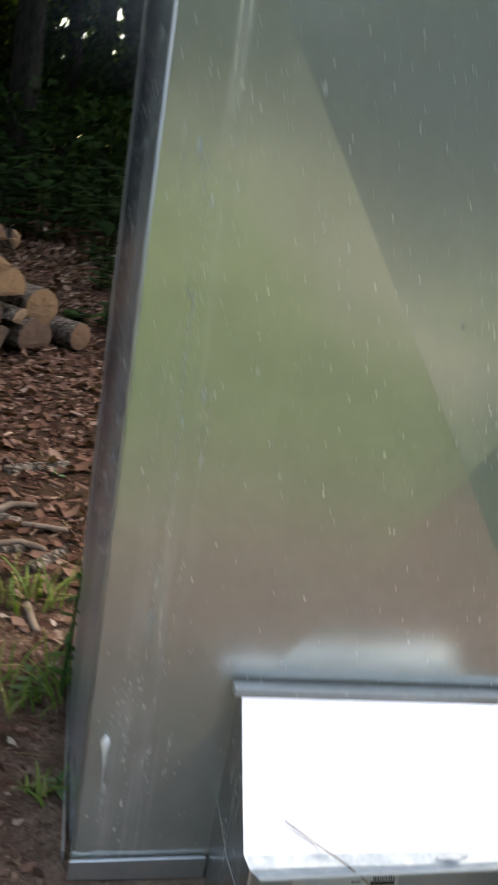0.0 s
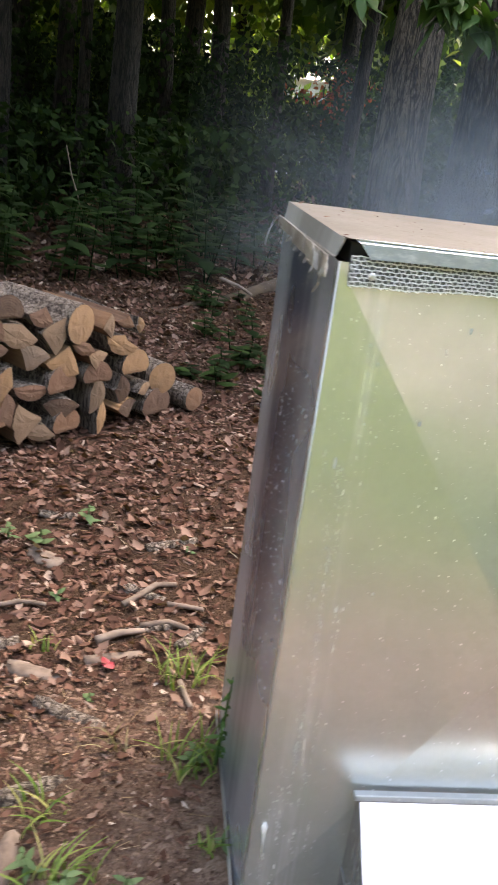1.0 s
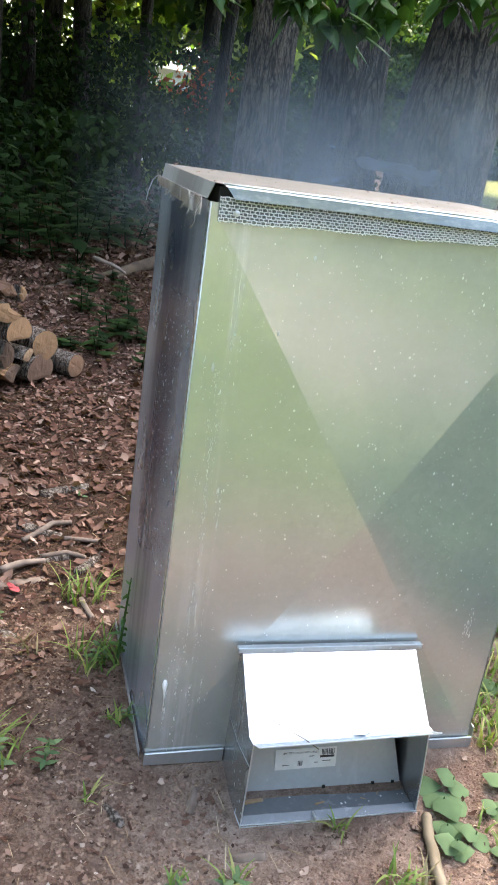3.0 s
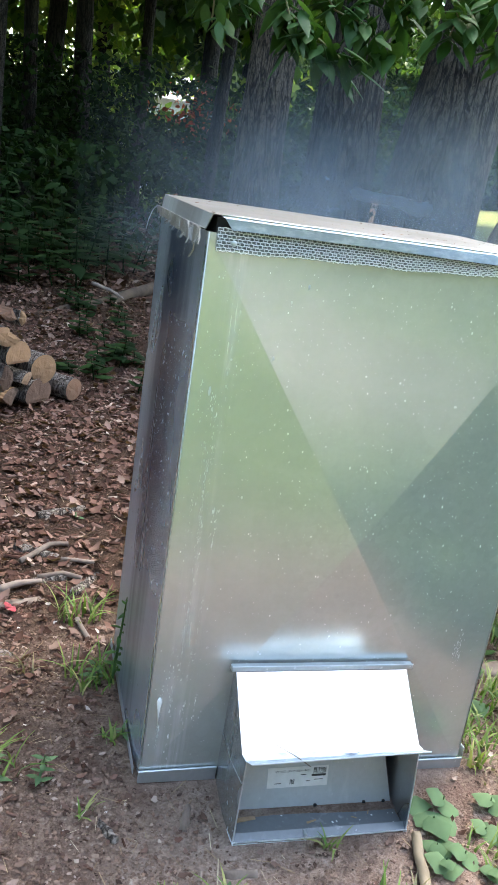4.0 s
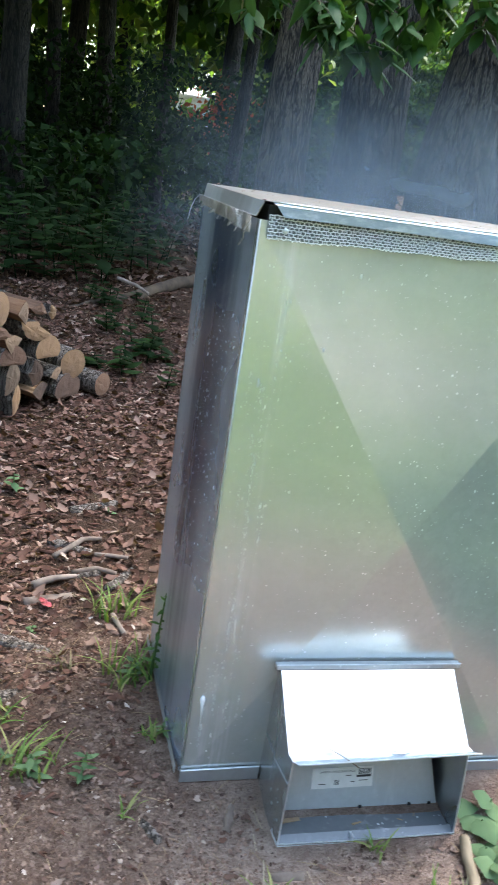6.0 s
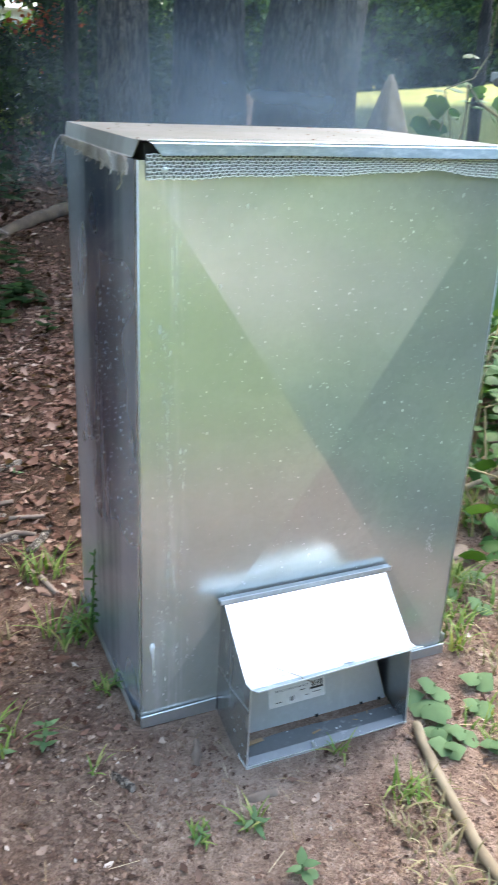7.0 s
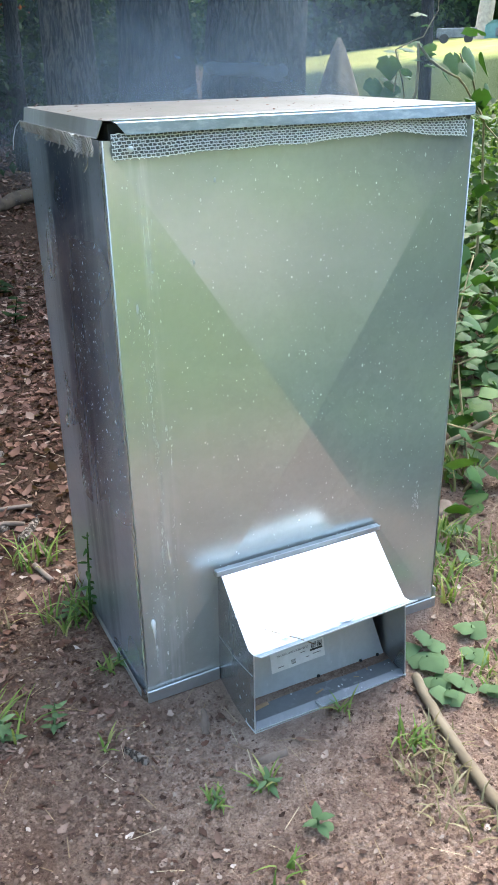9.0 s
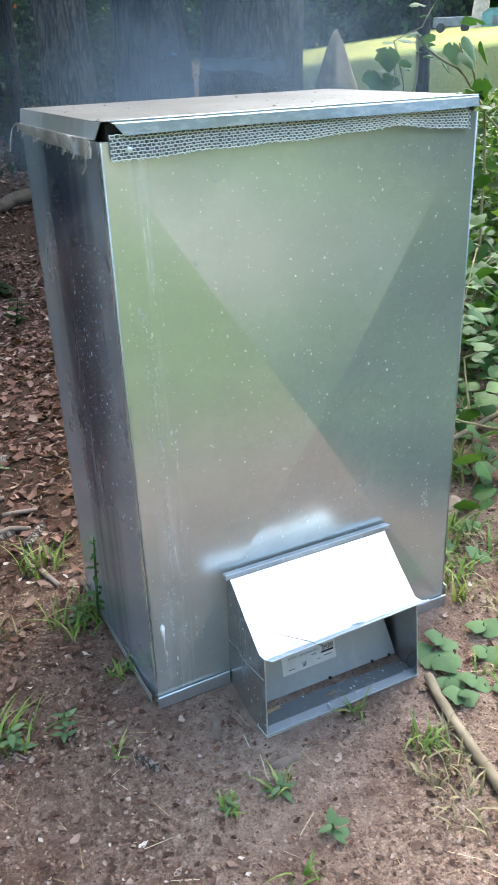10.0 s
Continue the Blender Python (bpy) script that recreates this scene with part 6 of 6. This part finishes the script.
    part("wall", bm, plain("white_siding", [(0.3, (0.66, 0.66, 0.64)), (0.7, (0.8, 0.8, 0.78))], 0.7, scale=3), shed)
    bm = bmesh.new()
    add_slab(bm, [(-1.4, -1.8, 2.65), (1.4, -1.8, 2.65), (1.4, 0, 3.7), (-1.4, 0, 3.7)], 0.08)
    add_slab(bm, [(1.4, 1.8, 2.65), (-1.4, 1.8, 2.65), (-1.4, 0, 3.7), (1.4, 0, 3.7)], 0.08)
    part("roof", bm, grey, shed)
    red = leaf_material("red_foliage", [(0.0, (0.35, 0.05, 0.02)), (1.0, (0.55, 0.13, 0.05))], 0.4)
    rng = np.random.default_rng(4)
    for i, (x, y, zz) in enumerate(((1.72, 9.5, 1.45),)):
        bush = thing("red_shrub", (x, y, ground_z(x, y)), label="shrub with red autumn leaves in the wood", category="shrub")
        bm = bmesh.new()
        add_tube(bm, [(0, 0, 0), (0.02, 0, 0.6), (0, 0, zz)], 0.015, 6)
        part("stem", bm, BARK_DARK, bush)
        p = rng.normal(0, 1, (260, 3)) * (0.22, 0.15, 0.16) + (0, 0, zz)
        o = new("leaves", leaf_mesh("leaves", p, rng.uniform(0.05, 0.10, 260), turns(rng, 260, 0.7), LEAF_FOLD, red))
        o.parent = bush


far_things()


def side_weeds():
    """Rank weeds on the viewer's right, which darken and green that side of the sheet."""
    rng = np.random.default_rng(51)
    m, n = 240, 15000
    cx, cy = rng.uniform(0.98, 2.9, m), rng.uniform(-1.7, 0.0, m)
    ok = cx > 0.95 + 0.25 * np.maximum(0.0, cy + 0.4)
    cx, cy = cx[ok], cy[ok]
    h = rng.uniform(0.12, 0.50, len(cx)) * np.clip((cx - 0.8) * 1.6, 0.35, 1.3)
    w = rng.integers(0, len(cx), n)
    t = rng.random(n)
    pts = np.stack([cx[w] + rng.normal(0, 0.06, n), cy[w] + rng.normal(0, 0.06, n), h[w] * t], 1)
    pts[:, 2] += np.array([ground_z(x, y) for x, y in pts[:, :2]])
    me = leaf_mesh("rank_weeds", pts, rng.uniform(0.04, 0.085, n), turns(rng, n, 0.5, 0.3), LEAF_FOLD, LEAF_PALE)
    tagged(new("rank_weeds", me), "rank green weeds growing beside the bare soil", "weeds", kind="stuff")
    # low thicket between the box and the lawn
    m, n = 330, 26000
    cy = rng.uniform(1.6, 6.0, m)
    cx = 0.75 * cy + rng.uniform(0.75, 3.6, m)
    h = rng.uniform(0.15, 0.62, m)
    w = rng.integers(0, m, n)
    pts = np.stack([cx[w] + rng.normal(0, 0.13, n), cy[w] + rng.normal(0, 0.13, n), h[w] * rng.random(n) ** 0.7], 1)
    pts[:, 2] += np.array([ground_z(x, y) for x, y in pts[:, :2]])
    me = leaf_mesh("low_thicket", pts, rng.uniform(0.045, 0.10, n), turns(rng, n, 0.5, 0.3), LEAF_FOLD, LEAF_CANOPY)
    tagged(new("low_thicket", me), "low dark green thicket at the edge of the lawn", "thicket", kind="stuff")


side_weeds()


def shrubs_behind():
    """Dark shrubs on the viewer's side, which the sheet metal mirrors."""
    rng = np.random.default_rng(90)
    for i, (x, y, h) in enumerate(((3.6, -2.6, 1.8), (4.6, -4.0, 2.2), (3.4, -1.2, 1.5), (5.5, -6.0, 2.4), (4.4, 0.4, 1.6))):
        s = thing("shrub", (x, y, ground_z(x, y)), label="dense dark green shrub at the edge of the lawn", category="shrub", group="shrubs by the lawn")
        bm = bmesh.new()
        add_tube(bm, [(0, 0, 0), (0.05, 0, h * 0.5), (0, 0.05, h * 0.8)], 0.03, 6)
        part("stem", bm, BARK_DARK, s)
        o = new("crown", crown_mesh("crown", 95 + i, h, 1.1, 0.1, 2600, 0.12, LEAF_DARK, clumps=30))
        o.parent = s


shrubs_behind()


# ---- smoke ----
def smoke_material():
    m, nt, b = material("wood_smoke", 1.0)
    nt.nodes.remove(b)
    uv = node(nt, "ShaderNodeTexCoord")
    sep = node(nt, "ShaderNodeSeparateXYZ")
    nt.links.new(uv.outputs["UV"], sep.inputs[0])
    def fall(v, lo, hi):
        up = ramp(nt, v, [(0.0, 0.0), (lo, 1.0)])
        down = ramp(nt, v, [(1.0 - hi, 1.0), (1.0, 0.0)])
        return calc(nt, "MULTIPLY", up, down)
    edge = calc(nt, "MULTIPLY", fall(sep.outputs[0], 0.30, 0.35), fall(sep.outputs[1], 0.25, 0.65))
    edge = ramp(nt, edge, [(0.0, 0.0), (0.5, 0.45), (1.0, 1.0)])
    puff = fbm(nt, coords(nt, (1.0, 1.0, 1.5)), 4.2, 5, 0.52, 0.8)
    dens = calc(nt, "MULTIPLY", edge, ramp(nt, puff, [(0.26, 0.0), (0.74, 1.0)]))
    d = node(nt, "ShaderNodeBsdfDiffuse")
    d.inputs[0].default_value = (0.15, 0.215, 0.29, 1)
    tl = node(nt, "ShaderNodeBsdfTranslucent")
    tl.inputs[0].default_value = (0.15, 0.215, 0.29, 1)
    both = node(nt, "ShaderNodeMixShader", Fac=0.5)
    nt.links.new(d.outputs[0], both.inputs[1])
    nt.links.new(tl.outputs[0], both.inputs[2])
    clear = node(nt, "ShaderNodeBsdfTransparent")
    mix = node(nt, "ShaderNodeMixShader")
    nt.links.new(calc(nt, "MULTIPLY", dens, 0.82), mix.inputs[0])
    nt.links.new(clear.outputs[0], mix.inputs[1])
    nt.links.new(both.outputs[0], mix.inputs[2])
    nt.links.new(mix.outputs[0], nt.nodes["Material Output"].inputs[0])
    return m


def build_smoke():
    smoke = thing("wood_smoke", (0, 0, BH), label="thin bluish wood smoke drifting off the lid", category="smoke", kind="stuff")
    mat = smoke_material()
    for k, (y, x0, x1, z0, z1, bow) in enumerate(((0.46, -0.09, 0.98, -0.09, 0.17, 0.03), (0.58, -0.16, 1.10, -0.16, 0.26, 0.06), (0.80, 0.05, 1.30, -0.10, 0.36, 0.12))):
        nx, nz = 30, 16
        verts, faces, uvs = [], [], []
        for j in range(nz + 1):
            for i in range(nx + 1):
                u, v = i / nx, j / nz
                x = x0 + (x1 - x0) * u
                z = z0 + (z1 - z0) * v
                verts.append((x, y + bow * noise.noise((x * 2.2 + k, z * 2.2, k * 5.0)) * v, z + 0.03 * noise.noise((x * 3, z * 3, k))))
        faces = [(j * (nx + 1) + i, j * (nx + 1) + i + 1, (j + 1) * (nx + 1) + i + 1, (j + 1) * (nx + 1) + i) for j in range(nz) for i in range(nx)]
        o = mesh_part("smoke_veil", verts, faces, mat, smoke, smooth=True)
        lay = o.data.uv_layers.new(name="veil")
        for loop in o.data.loops:
            i = loop.vertex_index
            lay.data[loop.index].uv = ((i % (nx + 1)) / nx, (i // (nx + 1)) / nz)


build_smoke()


# ---- crumbs on the lid ----
def lid_crumbs():
    rng = np.random.default_rng(61)
    n = 80
    p = np.stack([rng.uniform(0.0, 0.59, n), rng.uniform(-0.004, 0.42, n) ** 1.0, np.full(n, BH + 0.0275)], 1)
    u, v = (p[:, 0] + 0.01) / 0.614, (p[:, 1] + 0.01) / 0.447
    p[:, 2] = BH + 0.0250 + 0.0030 * np.sin(np.pi * u) * np.sin(np.pi * v)
    me = leaf_mesh("lid_crumbs", p, 0.002 + rng.exponential(0.0018, n), turns(rng, n, 0.15), CHIP, DRY)
    tagged(new("lid_crumbs", me), "dry crumbs of leaf and bark lying on the lid", "crumbs", kind="stuff")


lid_crumbs()
